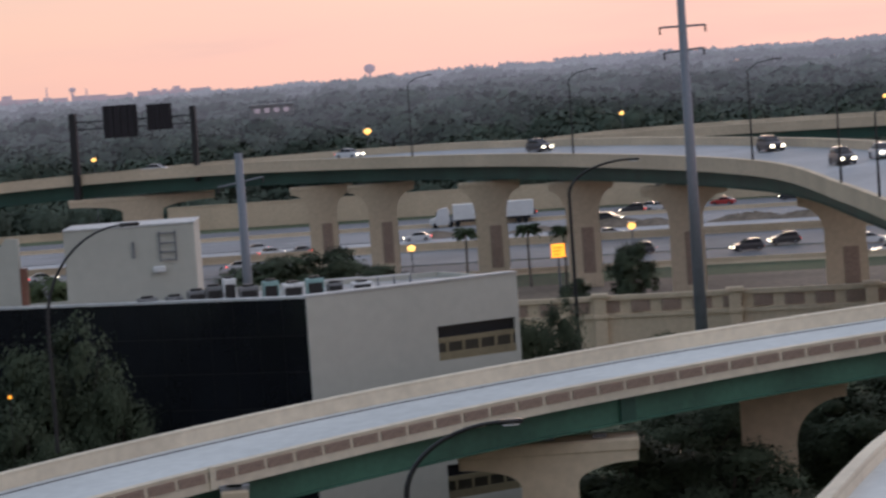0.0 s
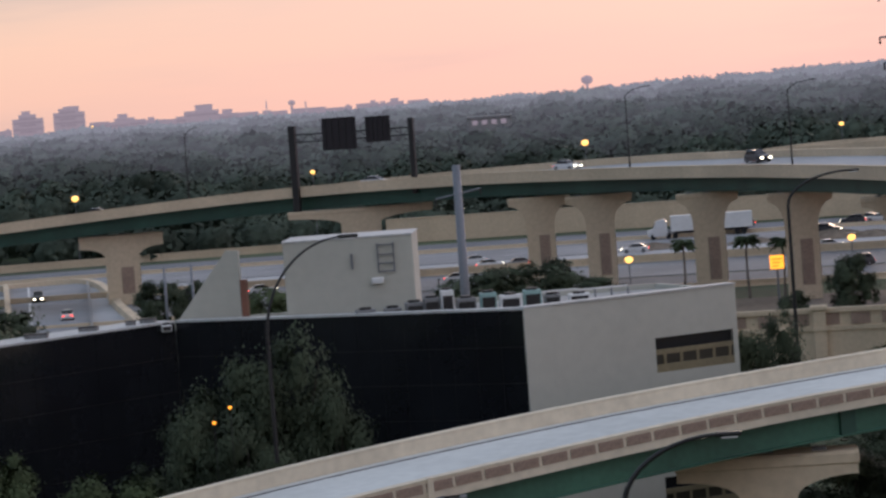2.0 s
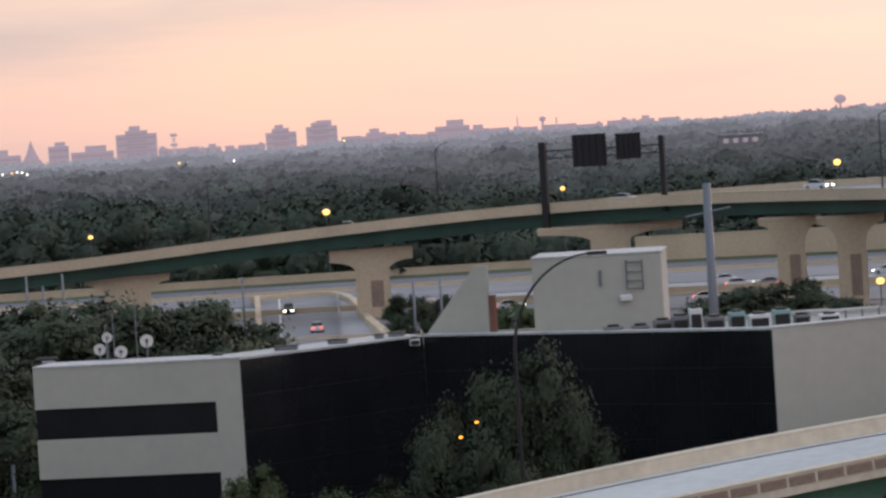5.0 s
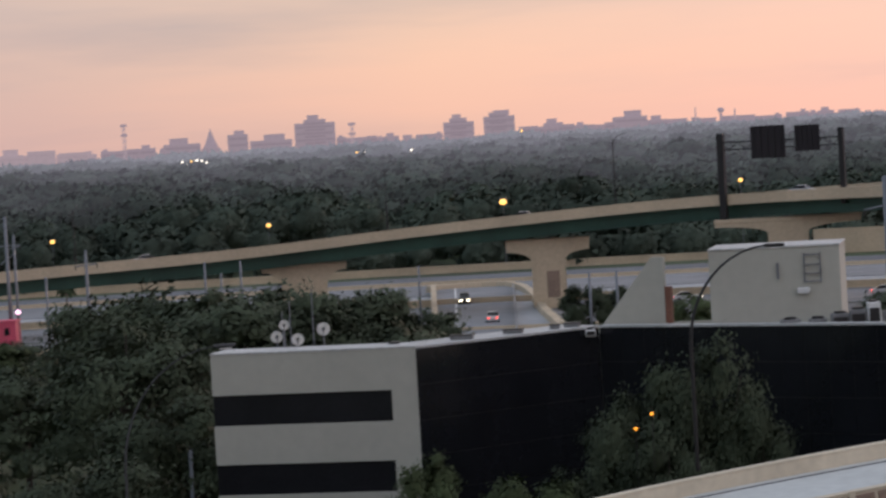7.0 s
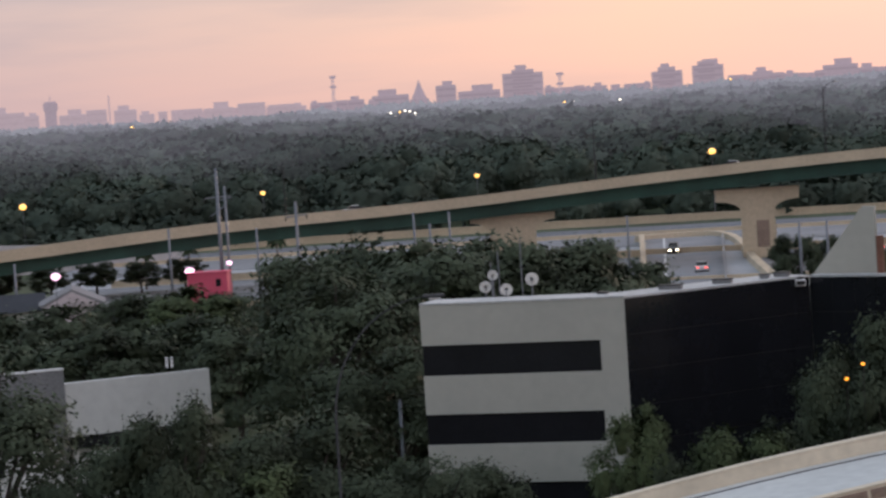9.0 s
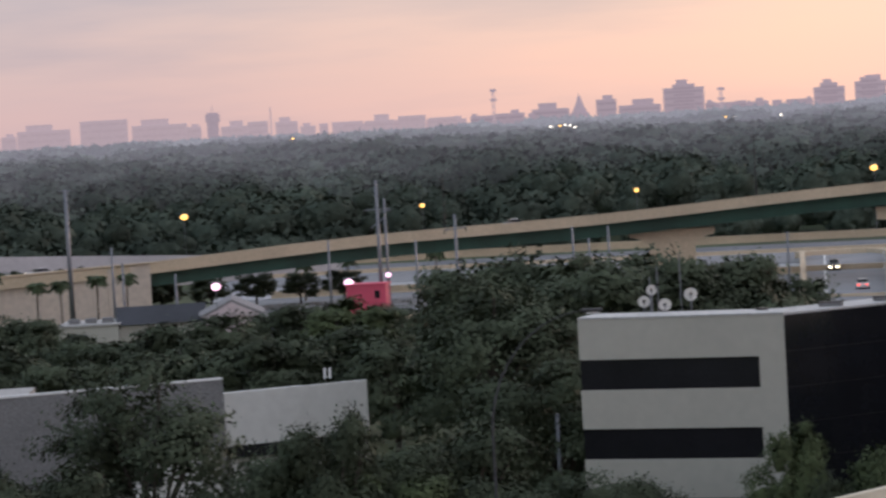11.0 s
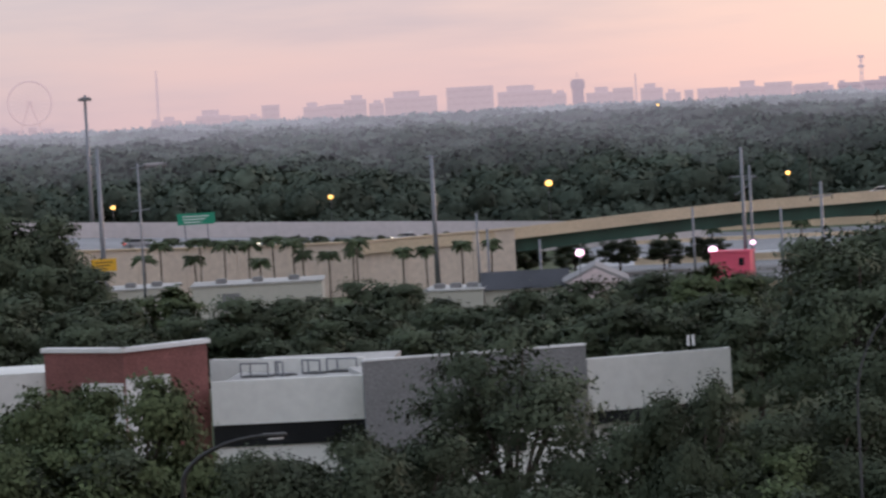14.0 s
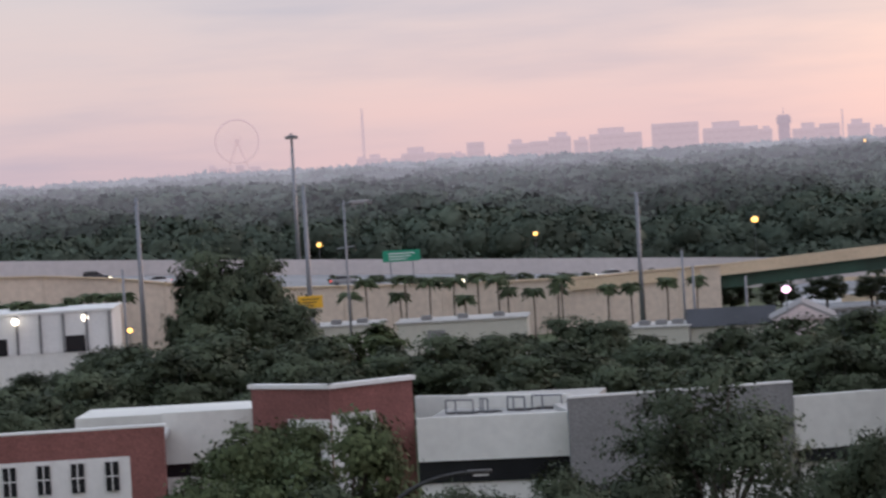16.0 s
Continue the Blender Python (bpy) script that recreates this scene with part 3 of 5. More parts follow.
def crown_points(rx, ry, rz, zc, clumps, per, cr, lobes=11):
    """Leaf places: several uneven lobes, each set with clumps of sprays on its outside, with gaps between."""
    la = np.arange(lobes) * 2.4 + rng.uniform(-0.5, 0.5, lobes)
    lh = np.linspace(-0.62, 0.72, lobes) + rng.uniform(-0.15, 0.15, lobes)
    lr = np.sqrt(np.clip(1 - lh * lh, 0.05, 1)) * rng.uniform(0.45, 0.78, lobes)
    lc = np.stack([lr * np.cos(la), lr * np.sin(la), lh], 1)
    ls = rng.uniform(0.26, 0.46, lobes)
    pick = rng.integers(0, lobes, clumps)
    nv = rng.normal(size=(clumps, 3))
    nv /= np.linalg.norm(nv, axis=1)[:, None]
    nv[:, 2] = np.where(nv[:, 2] < -0.35, -nv[:, 2], nv[:, 2])
    sc = np.array([rx, ry, rz])
    cen = (lc[pick] + nv * (ls[pick] * rng.uniform(0.7, 1.05, clumps))[:, None]) * sc + np.array([0, 0, zc])
    off = rng.normal(0, 1, (clumps, per, 3))
    off *= cr * 0.5 * rng.uniform(0.5, 1.0, (clumps, 1, 1)) * np.array([1, 1, 0.6])
    norm = 0.3 * unit(off) + nv[:, None, :] * 0.75 + 0.35 * (lc[pick])[:, None, :] + np.array([0, 0, 0.15])
    return cen, (cen[:, None, :] + off * 0.75).reshape(-1, 3), norm.reshape(-1, 3), (lc * sc + np.array([0, 0, zc]), ls[:, None] * sc)


def make_tree(r, h, leafm, clumps=150, per=42, leaf=0.22, label="", group="trees", name="tree", base=0.16, core=0.4, lobes=11):
    th = thing(name, (0, 0, 0), 0, label, "tree", group)
    cen, pts, nrm, (lcs, lrs) = crown_points(r, r * 0.95, h * (1 - base) * 0.5, h * (base + (1 - base) * 0.5), clumps, per, r * 0.30, lobes)
    crown = leaf_sprays(pts, rng.uniform(leaf * 0.6, leaf * 1.3, len(pts)), nrm)
    if core:
        crown = merge(crown, lumps(lcs, lrs * core))
    fast_mesh("crown", *crown, leafm, th)
    bm = tube([(0, 0, 0), (0.1, 0.05, h * 0.2), (0.0, 0.15, h * 0.45), (0.2, 0.1, h * 0.75)], [h * 0.032, h * 0.026, h * 0.02, h * 0.006])
    for k in range(0, clumps, max(1, clumps // 16)):
        c = cen[k]
        z0 = h * rng.uniform(0.25, 0.5)
        tube([(0.05, 0.1, z0), (c[0] * 0.45, c[1] * 0.45, (z0 + c[2]) * 0.5), tuple(c)], [h * 0.012, h * 0.008, h * 0.003], bm, 5)
    part("trunk", bm, BARK, th, "grey brown trunk and limbs")
    return th


OAKS = [make_tree(5.0, 10.0, LEAF, 260, 104, 0.13, "broad dark green oak tree", lobes=14),
        make_tree(5.6, 11.0, LEAF, 270, 104, 0.135, "broad dark green oak tree", lobes=15),
        make_tree(4.2, 9.0, LEAF_L, 230, 96, 0.125, "lighter green young oak tree", lobes=13),
        make_tree(6.5, 13.0, LEAF, 240, 100, 0.155, "large dark oak tree with an open crown", base=0.14, core=0, lobes=15)]
OAKS += [make_tree(5.0, 10.0, LEAF, 150, 70, 0.22, "dark green oak tree in the middle distance", lobes=13),
         make_tree(5.6, 11.0, LEAF, 160, 70, 0.23, "dark green oak tree in the middle distance", lobes=14),
         make_tree(4.2, 9.0, LEAF_L, 140, 66, 0.20, "lighter green tree in the middle distance", lobes=12),
         make_tree(6.5, 13.0, LEAF, 180, 74, 0.24, "tall dark oak tree in the middle distance", lobes=15)]
SRC = [10.0, 11.0, 9.0, 13.0] * 2
USED = [False] * 8


def plant(kind, az, d, height, z=0.0, wide=1.0, turn=0.0):
    kind += 4 if d > 225 else 0
    s = height / SRC[kind]
    m = Matrix.Translation(at(az, d, z)) @ pose(0, 0, 0, 0, 0, turn)
    if not USED[kind]:
        USED[kind] = True
        ob = OAKS[kind]
        ob.matrix_basis = m
    else:
        ob = copy_thing(OAKS[kind], m)
    ob.scale = (s * wide, s * wide, s)
    return ob


# in front of the glass office
for k, a, d, h, w in [(1, 8.1, 148, 15.8, 0.46), (0, 6.3, 147, 13.0, 0.46), (0, 9.25, 147, 12.5, 0.42), (1, 7.3, 145, 12.0, 0.5), (2, 4.5, 143, 9.8, 0.75), (2, 2.4, 144, 11.0, 0.48), (0, 3.3, 143, 8.6, 0.6), (0, 1.2, 140, 6.4, 0.8), (1, 5.6, 144, 9.8, 0.6)]:
    plant(k, a, d, h, wide=w, turn=(a * 67) % 360)
# between the office and the low shops
for k, a, d, h, w in [(1, -2.4, 172, 12.5, 1.0), (3, -3.6, 200, 15.5, 1.1), (3, -1.0, 232, 15.6, 1.1), (3, -0.1, 238, 15.2, 0.8), (1, 1.3, 243, 14.0, 0.9), (0, 2.3, 250, 12.2, 0.8), (3, -2.5, 240, 16.0, 1.05), (3, -3.7, 246, 14.6, 0.95), (1, -5.6, 232, 9.6, 1.1), (1, 0.6, 238, 14.4, 1.0), (0, 1.7, 236, 11.6, 1.0),
                      (0, -4.5, 150, 11.0, 1.0), (2, -5.8, 146, 9.5, 1.1), (1, -2.2, 146, 9.0, 1.0), (0, -6.6, 250, 9.8, 1.2), (0, -6.3, 322, 6.4, 1.4), (1, -5.4, 318, 7.0, 1.4), (0, -7.4, 318, 5.6, 1.3), (1, -8.2, 300, 5.8, 1.2), (1, -4.2, 268, 13.0, 0.9), (0, -0.9, 150, 8.0, 1.0), (2, 7.9, 300, 8.5, 1.2), (0, 12.3, 300, 9.2, 1.3), (0, 13.6, 320, 8.5, 1.2)]:
    plant(k, a, d, h, wide=w, turn=(a * 77) % 360)
# oaks before the shops
for k, a, d, h, w in [(3, -10.7, 158, 14.0, 0.95), (1, -8.3, 150, 11.3, 0.8), (0, -7.0, 146, 12.4, 0.55), (1, -6.2, 146, 10.4, 0.8), (0, -12.8, 146, 10.4, 0.9), (1, -14.3, 142, 11.2, 0.8), (0, -15.6, 142, 10.6, 0.8), (2, -18.3, 150, 14.0, 0.75), (2, -19.9, 151, 13.6, 0.75), (0, -19.9, 147, 10.8, 1.2), (2, -20.6, 146, 11.6, 1.0), (0, -16.7, 136, 9.0, 1.1),
                      (2, -17.8, 128, 8.6, 1.1), (0, -21.5, 135, 9.4, 1.1), (1, -10.2, 134, 9.4, 1.2), (0, -12.0, 130, 8.4, 1.1), (1, -6.4, 132, 8.8, 1.1), (0, -15.6, 152, 9.2, 1.2), (1, -14.2, 158, 9.0, 1.2), (0, -13.4, 135, 8.6, 1.1), (2, -16.4, 145, 8.8, 1.1), (1, -9.6, 126, 8.4, 1.3), (0, -7.8, 128, 8.2, 1.3), (0, -19.8, 132, 8.6, 1.2), (1, -11.3, 122, 7.0, 1.3), (0, -4.6, 134, 8.0, 1.2), (1, -3.0, 138, 7.6, 1.2)]:
    plant(k, a, d, h, wide=w, turn=(a * 53) % 360)
# band of trees behind the shops
bandr = random.Random(4)
for i in range(30):
    a = -25.5 + i * 0.66
    d = 255 + bandr.uniform(-16, 40)
    plant(bandr.choice([0, 1, 1, 2]), a, d, bandr.uniform(8.0, 10.4), wide=1.25, turn=bandr.uniform(0, 360))
plant(1, -20.3, 300, 18.2, wide=0.78, turn=40)
plant(0, -20.75, 298, 16.4, wide=0.6, turn=140)
plant(0, -19.95, 297, 15.6, wide=0.62, turn=240)
plant(1, -19.5, 292, 13.2, wide=0.9, turn=40)
for k, a, d, h in [(1, -22.4, 268, 10.6), (0, -21.6, 262, 11.0), (1, -20.3, 270, 11.6), (0, -19.0, 266, 10.8)]:
    plant(k, a, d, h, wide=1.15, turn=a * 40)
plant(1, -21.0, 286, 11.6, wide=0.9, turn=90)
# beside the office's east end and below the flyover
for k, a, d, h, w in [(1, 17.95, 170, 13.2, 0.45), (0, 19.75, 300, 8.2, 0.65), (0, 18.6, 290, 5.6, 0.7), (0, 12.4, 330, 6.0, 1.6), (0, 14.6, 345, 5.0, 1.5), (2, 20.6, 205, 7.5, 1.0), (0, 22.6, 170, 9.0, 1.4), (1, 20.9, 160, 9.5, 1.2), (1, 25.6, 172, 8.5, 1.3), (0, 19.6, 150, 7.6, 1.3), (0, 21.4, 146, 7.4, 1.3), (1, 24.6, 162, 8.0, 1.3), (0, 23.6, 140, 6.0, 1.4), (1, 26.6, 150, 7.5, 1.4)]:
    plant(k, a, d, h, wide=w, turn=(a * 31) % 360)

for k, a, d, h, w in [(0, 5.75, 335, 8.8, 0.7), (0, 6.45, 338, 8.2, 0.7), (1, 7.6, 330, 7.0, 0.7), (0, -10.2, 446, 5.2, 1.5), (1, -9.2, 448, 5.0, 1.5), (0, -8.3, 447, 5.2, 1.5), (1, -7.4, 449, 4.8, 1.5), (0, -6.5, 447, 5.0, 1.5)]:
    plant(k, a, d, h, wide=w, turn=(a * 91) % 360)

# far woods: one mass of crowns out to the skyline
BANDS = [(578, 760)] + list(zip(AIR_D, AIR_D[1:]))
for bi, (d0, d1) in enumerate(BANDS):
    cs, ss, ns, cc, cr = [], [], [], [], []
    d = float(d0)
    while d < d1:
        spacing = max(8.6, d * 0.0112)
        n = int(radians(58) * d / spacing)
        for k in range(n):
            a = -28.5 + 58.0 * (k + rng.uniform(0, 1)) / n
            dd = d * rng.uniform(0.985, 1.02)
            swell = 1.5 * math.sin(a * 0.9 + d * 0.004) + 1.3 * math.sin(a * 0.31 + d * 0.0017) + 1.2 * math.sin(a * 2.3 + d * 0.01)
            hh = rng.uniform(6.5, 14.0) + swell + (2.5 if d > 1500 else 0) + (4.0 if d > 3000 else 0) + (16.0 * min(1.0, max(0.0, (a - 7) / 13)) * (d - 1500) / 2800 if d > 1500 else 0)
            if d < 600:
                hh = rng.uniform(5.0, 8.0)
            r = spacing * rng.uniform(0.36, 0.92)
            m = 300 if bi < 1 else 200 if bi < 3 else 90 if bi < 5 else 44
            th = rng.uniform(0, math.tau, m)
            el = rng.uniform(-0.6, 1.0, m)
            rr = np.sqrt(np.clip(1 - el * el * 0.95, 0, 1))
            p = at(a, dd, 0)
            rz = min(r * 0.85, 5.0)
            nv = np.stack([rr * np.cos(th), rr * np.sin(th), el], 1)
            lump = rng.uniform(0.72, 1.06, (m, 1)) * (1 + 0.2 * np.sin(th * 3 + k)[:, None] * np.cos(el * 4 + k)[:, None])
            cs.append(np.array([p.x, p.y, hh - rz]) + nv * lump * np.array([r, r, rz]))
            ns.append(nv + np.array([0, 0, 0.2]))
            ss.append(np.full(m, r * (0.105 if bi < 1 else 0.125 if bi < 3 else 0.18)))
            cc.append((p.x, p.y, hh - rz))
            cr.append((r * 0.72, r * 0.72, rz * 0.72))
        d *= 1.019 if d < 1000 else 1.024 if d < 2000 else 1.035
    ss = np.concatenate(ss)
    wood = merge(leaf_sprays(np.concatenate(cs), ss * rng.uniform(0.7, 1.5, len(ss)), np.concatenate(ns), 0.5),
                 lumps(cc, cr, 12 if bi < 3 else 8, 6 if bi < 3 else 5))
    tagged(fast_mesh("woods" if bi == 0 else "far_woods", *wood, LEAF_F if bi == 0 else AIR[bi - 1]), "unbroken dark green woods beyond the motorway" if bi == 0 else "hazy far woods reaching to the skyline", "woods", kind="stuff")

# ---- skyline ----
SKY_D = 4400.0


def tower(az0, az1, dep, name="far_tower", label="hazy pale high-rise on the skyline", cut=0, d=SKY_D):
    """A far block between two headings; dep: how far its top is above eye level, as a slope of 1/5000."""
    top = 28 + dep * d / 5000.0
    w = radians(az1 - az0) * d
    th = thing(name, at((az0 + az1) / 2, d, 0), -(az0 + az1) / 2, label, "building", "skyline towers")
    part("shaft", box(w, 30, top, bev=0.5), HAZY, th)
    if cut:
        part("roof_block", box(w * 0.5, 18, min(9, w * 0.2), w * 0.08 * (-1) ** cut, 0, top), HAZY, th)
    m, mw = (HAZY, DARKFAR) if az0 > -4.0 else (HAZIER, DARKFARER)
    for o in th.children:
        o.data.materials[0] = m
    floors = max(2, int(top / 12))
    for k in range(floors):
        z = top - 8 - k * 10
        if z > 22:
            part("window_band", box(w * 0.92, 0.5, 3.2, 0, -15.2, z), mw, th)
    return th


# far windows carry the same haze emission as their facades
DARKFAR = mat("haze_glow_window", (0.15, 0.12, 0.14), 0.6, var=0.1, size=20, bump=0, spec=0.0, emit=(0.225, 0.183, 0.215), power=0.9)
DARKFARER = mat("paler_haze_window", (0.2, 0.17, 0.18), 0.6, var=0.1, size=20, bump=0, spec=0.0, emit=(0.296, 0.229, 0.259), power=0.9)
PALEWALL = mat("pale_shed_wall", (0.30, 0.29, 0.29), 0.9, var=0.1, size=6, bump=0)
for k, (a0, a1, dep) in enumerate([(-5.22, -4.66, 10), (-2.5, -1.75, 8), (-1.2, -0.79, 19), (0.16, 0.98, 32), (0.35, 0.8, 38), (-0.75, 0.1, 6), (3.17, 3.79, 19), (3.3, 3.65, 26), (3.99, 4.62, 25), (4.1, 4.45, 32), (5.2, 5.6, 8), (6.6, 7.3, 11), (-15.37, -15.01, 19),
                                   (-14.53, -14.1, 12), (-13.7, -13.25, 20), (-14.1, -13.7, 14), (-12.88, -11.82, 20), (-13.2, -12.9, 12), (-11.62, -10.67, 32), (-10.59, -9.48, 19), (-9.48, -9.2, 12), (-8.26, -7.85, 15), (-7.7, -7.25, 12),
                                   (-8.8, -8.26, 9), (-6.47, -5.93, 6), (-16.69, -16.01, 6), (-5.9, -5.3, 5), (-4.6, -4.0, 4)]):
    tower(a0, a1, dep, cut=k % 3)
low = random.Random(21)
for a0, a1, dep in [(-17.6, -16.7, 1), (-20.6, -19.6, 1), (-3.6, -2.5, 3), (1.0, 3.1, 2), (4.7, 6.6, 2), (7.3, 8.2, 3), (-7.2, -6.5, 4), (-16, -15.4, 2), (-6.5, -3.6, 2), (8.2, 11.5, 1)]:
    x = a0
    while x < a1:
        w = low.uniform(0.14, 0.42)
        tower(x, min(x + w, a1 + 0.05), dep + low.uniform(-2.5, 2.2), "far_block", "low hazy pale building on the skyline", cut=low.choice([0, 0, 1]), d=SKY_D + low.uniform(-60, 60))
        x += w + low.choice([0.0, 0.0, 0.08])


for az0, az1, d, top in [(12.3, 13.18, 1500, 17.4), (-17.78, -17.38, 1000, 13.8)]:
    w = radians(az1 - az0) * d
    th = thing("warehouse", at((az0 + az1) / 2, d, 0), -(az0 + az1) / 2, "pale low warehouse standing among the woods", "building")
    part("wall", box(w, 20, top - 1.2, bev=0.2), PALEWALL, th)
    part("roof", box(w + 1, 21, 1.2, 0, 0, top - 1.2, bev=0.2), PALEWALL, th)
    for k in range(4):
        part("doorway", box(w * 0.12, 0.3, 2.4, w * (k - 1.5) * 0.22, -10.2, top - 4.6), DARKFAR, th)


def mast(az, dep, w=3.0, name="far_mast", label="thin lattice mast on the skyline", d=3600.0, head=0.0):
    top = 28 + dep * d / 5000.0
    th = thing(name, at(az, d, 0), -az, label, "mast", "skyline masts")
    for sx, sy in ((-1, -1), (1, -1), (1, 1), (-1, 1)):
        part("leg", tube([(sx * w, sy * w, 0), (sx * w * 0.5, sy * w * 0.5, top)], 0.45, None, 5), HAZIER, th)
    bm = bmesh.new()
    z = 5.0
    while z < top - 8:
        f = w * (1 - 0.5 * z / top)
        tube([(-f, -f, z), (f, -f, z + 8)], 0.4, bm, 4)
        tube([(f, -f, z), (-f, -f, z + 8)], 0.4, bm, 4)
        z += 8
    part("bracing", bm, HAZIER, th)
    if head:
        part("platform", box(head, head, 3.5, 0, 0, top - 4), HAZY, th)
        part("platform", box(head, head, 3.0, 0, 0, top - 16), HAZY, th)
    return th


mast(-3.27, 49, 2.4, head=8)
mast(1.32, 29, 2.4, head=9)
mast(-17.45, 90, 1.6)
mast(-7.79, 39, 0.8)
mast(8.27, 20, 0.7)
mast(9.06, 14, 0.9)
# tower with a wide head and a spire
th = thing("far_clock_tower", at(-8.96, SKY_D, 0), 9, "hazy square tower with a wide head and spire", "building")
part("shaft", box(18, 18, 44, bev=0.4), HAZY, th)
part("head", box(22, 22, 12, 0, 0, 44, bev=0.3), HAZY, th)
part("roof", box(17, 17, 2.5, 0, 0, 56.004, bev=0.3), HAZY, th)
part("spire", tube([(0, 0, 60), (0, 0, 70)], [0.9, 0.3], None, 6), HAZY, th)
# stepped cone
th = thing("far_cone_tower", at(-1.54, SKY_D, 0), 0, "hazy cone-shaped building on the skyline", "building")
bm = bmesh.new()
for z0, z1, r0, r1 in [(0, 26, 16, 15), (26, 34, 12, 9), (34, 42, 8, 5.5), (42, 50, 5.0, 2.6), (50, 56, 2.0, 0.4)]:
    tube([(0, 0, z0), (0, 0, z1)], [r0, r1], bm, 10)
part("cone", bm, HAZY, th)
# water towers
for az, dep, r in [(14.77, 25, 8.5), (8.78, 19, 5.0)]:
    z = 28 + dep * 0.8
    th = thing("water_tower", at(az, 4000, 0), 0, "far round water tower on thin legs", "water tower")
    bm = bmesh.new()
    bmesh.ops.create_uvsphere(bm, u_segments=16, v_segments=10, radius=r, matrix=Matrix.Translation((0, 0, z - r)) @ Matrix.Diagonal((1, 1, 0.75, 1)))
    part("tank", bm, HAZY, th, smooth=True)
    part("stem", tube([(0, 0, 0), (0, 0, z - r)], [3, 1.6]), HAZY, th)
# observation wheel
WD = 4300.0
wr = 38 * WD / 5000
th = thing("observation_wheel", at(-20.0, WD, 28 + 45 * WD / 5000), 20.0, "huge pale observation wheel far on the skyline", "ferris wheel")
# the wheel's distance haze is added as emission on its steel
PALE = mat("haze_glow_steel", (0.26, 0.215, 0.225), 0.7, var=0.05, bump=0, emit=(0.325, 0.237, 0.25), power=0.9)
part("rim", tube([(wr * math.cos(k * math.tau / 48), 0, wr * math.sin(k * math.tau / 48)) for k in range(49)], 1.5, None, 6, False), PALE, th)
bm = bmesh.new()
for k in range(24):
    tube([(0, 0, 0), (wr * math.cos(k * math.tau / 24), 0, wr * math.sin(k * math.tau / 24))], 0.25, bm, 4)
part("spokes", bm, PALE, th)
part("hub", tube([(0, -4, 0), (0, 4, 0)], 3.4, None, 12), PALE, th)
part("leg", tube([(-22, 3, -wr - 25), (0, 3, 0)], 1.4, None, 6), PALE, th)
part("leg", tube([(22, 3, -wr - 25), (0, 3, 0)], 1.4, None, 6), PALE, th)


# ---- roof of the office ----
def aim(ob, p, turn):
    ob.matrix_basis = Matrix.Translation(p) @ pose(0, 0, 0, 0, 0, turn)
    return ob


def slab(az0, az1, d0, d1, z0, z1, depth, material, name, label, cat="building", bev=0.03):
    """A free block whose front runs between two headings."""
    p, q = at(az0, d0), at(az1, d1)
    w = (q - p).length
    turn = math.degrees(math.atan2(q.y - p.y, q.x - p.x))
    th = thing(name, Vector(((p.x + q.x) / 2, (p.y + q.y) / 2, z0)), turn, label, cat)
    part("wall", box(w, depth, z1 - z0, 0, depth / 2, 0, bev=bev), material, th)
    return th, w


RZ = ROOF_Z - 0.5
pent, w = slab(8.37, 11.0, 161.2, 160.6, RZ, 20.45, 5.5, WHITEC, "roof_penthouse", "off-white windowless plant room on the office roof")
part("roof_cap", box(w + 0.1, 5.6, 0.08, 0, 2.75, 20.45 - RZ + 0.004), COPE, pent, "thin pale roof cap")
for x, z, sx, sz in [(1.7, 2.6, 0.08, 1.7), (2.6, 2.6, 0.08, 1.7), (2.15, 4.15, 0.98, 0.07), (2.15, 3.6, 0.9, 0.06), (2.15, 3.1, 0.9, 0.06), (2.15, 2.65, 0.9, 0.06)]:
    part("ladder_bar", box(sx, 0.08, sz, x, -0.12, z), STEEL, pent)
part("vent_hood", box(0.7, 0.4, 0.35, 1.6, -0.22, 2.0, bev=0.06), WHITE, pent)
part("conduit", box(0.12, 0.12, 0.9, 0.2, -0.08, 2.9), STEEL, pent)
# sloping fin
p, q = at(6.03, 165.0), at(7.45, 163.9)
fin = thing("roof_fin", Vector((p.x, p.y, RZ)), math.degrees(math.atan2(q.y - p.y, q.x - p.x)), "sloping off-white fin wall on the office roof", "wall")
L = (q - p).length
bm = bmesh.new()
prof = [(0, 0), (L, 0), (L, 4.3), (L - 0.7, 4.35), (L - 1.3, 3.6), (0.6, 0.75)]
f0 = [bm.verts.new((x, 0, z)) for x, z in prof]
f1 = [bm.verts.new((x, 0.45, z)) for x, z in prof]
for i in range(len(prof)):
    bm.faces.new((f0[i], f0[(i + 1) % 6], f1[(i + 1) % 6], f1[i]))
bm.faces.new(f0[::-1])
bm.faces.new(f1)
bmesh.ops.recalc_face_normals(bm, faces=bm.faces)
part("fin_panel", bm, WHITEC, fin)
part("edge_strip", box(0.35, 0.5, 2.6, L + 0.2, 0.22, 0), mat("rust_strip", (0.2, 0.09, 0.06), 0.8), fin, "rust brown edge strip")


def ac_unit(az, d, w, h, m=None, z=RZ):
    h *= 1.3
    th = thing("roof_unit", at(az, d, z), -az + 6, "dark grey air conditioning unit on the roof", "air conditioner", "roof units")
    part("casing", box(w, 0.9, h, bev=0.04), m or GREYB, th)
    part("fan_guard", tube([(0, 0, h), (0, 0, h + 0.12)], min(w, 0.9) * 0.38, None, 12), BLACK, th)
    part("grille", box(w * 0.8, 0.03, h * 0.6, 0, -0.465, h * 0.2), BLACK, th)
    return th


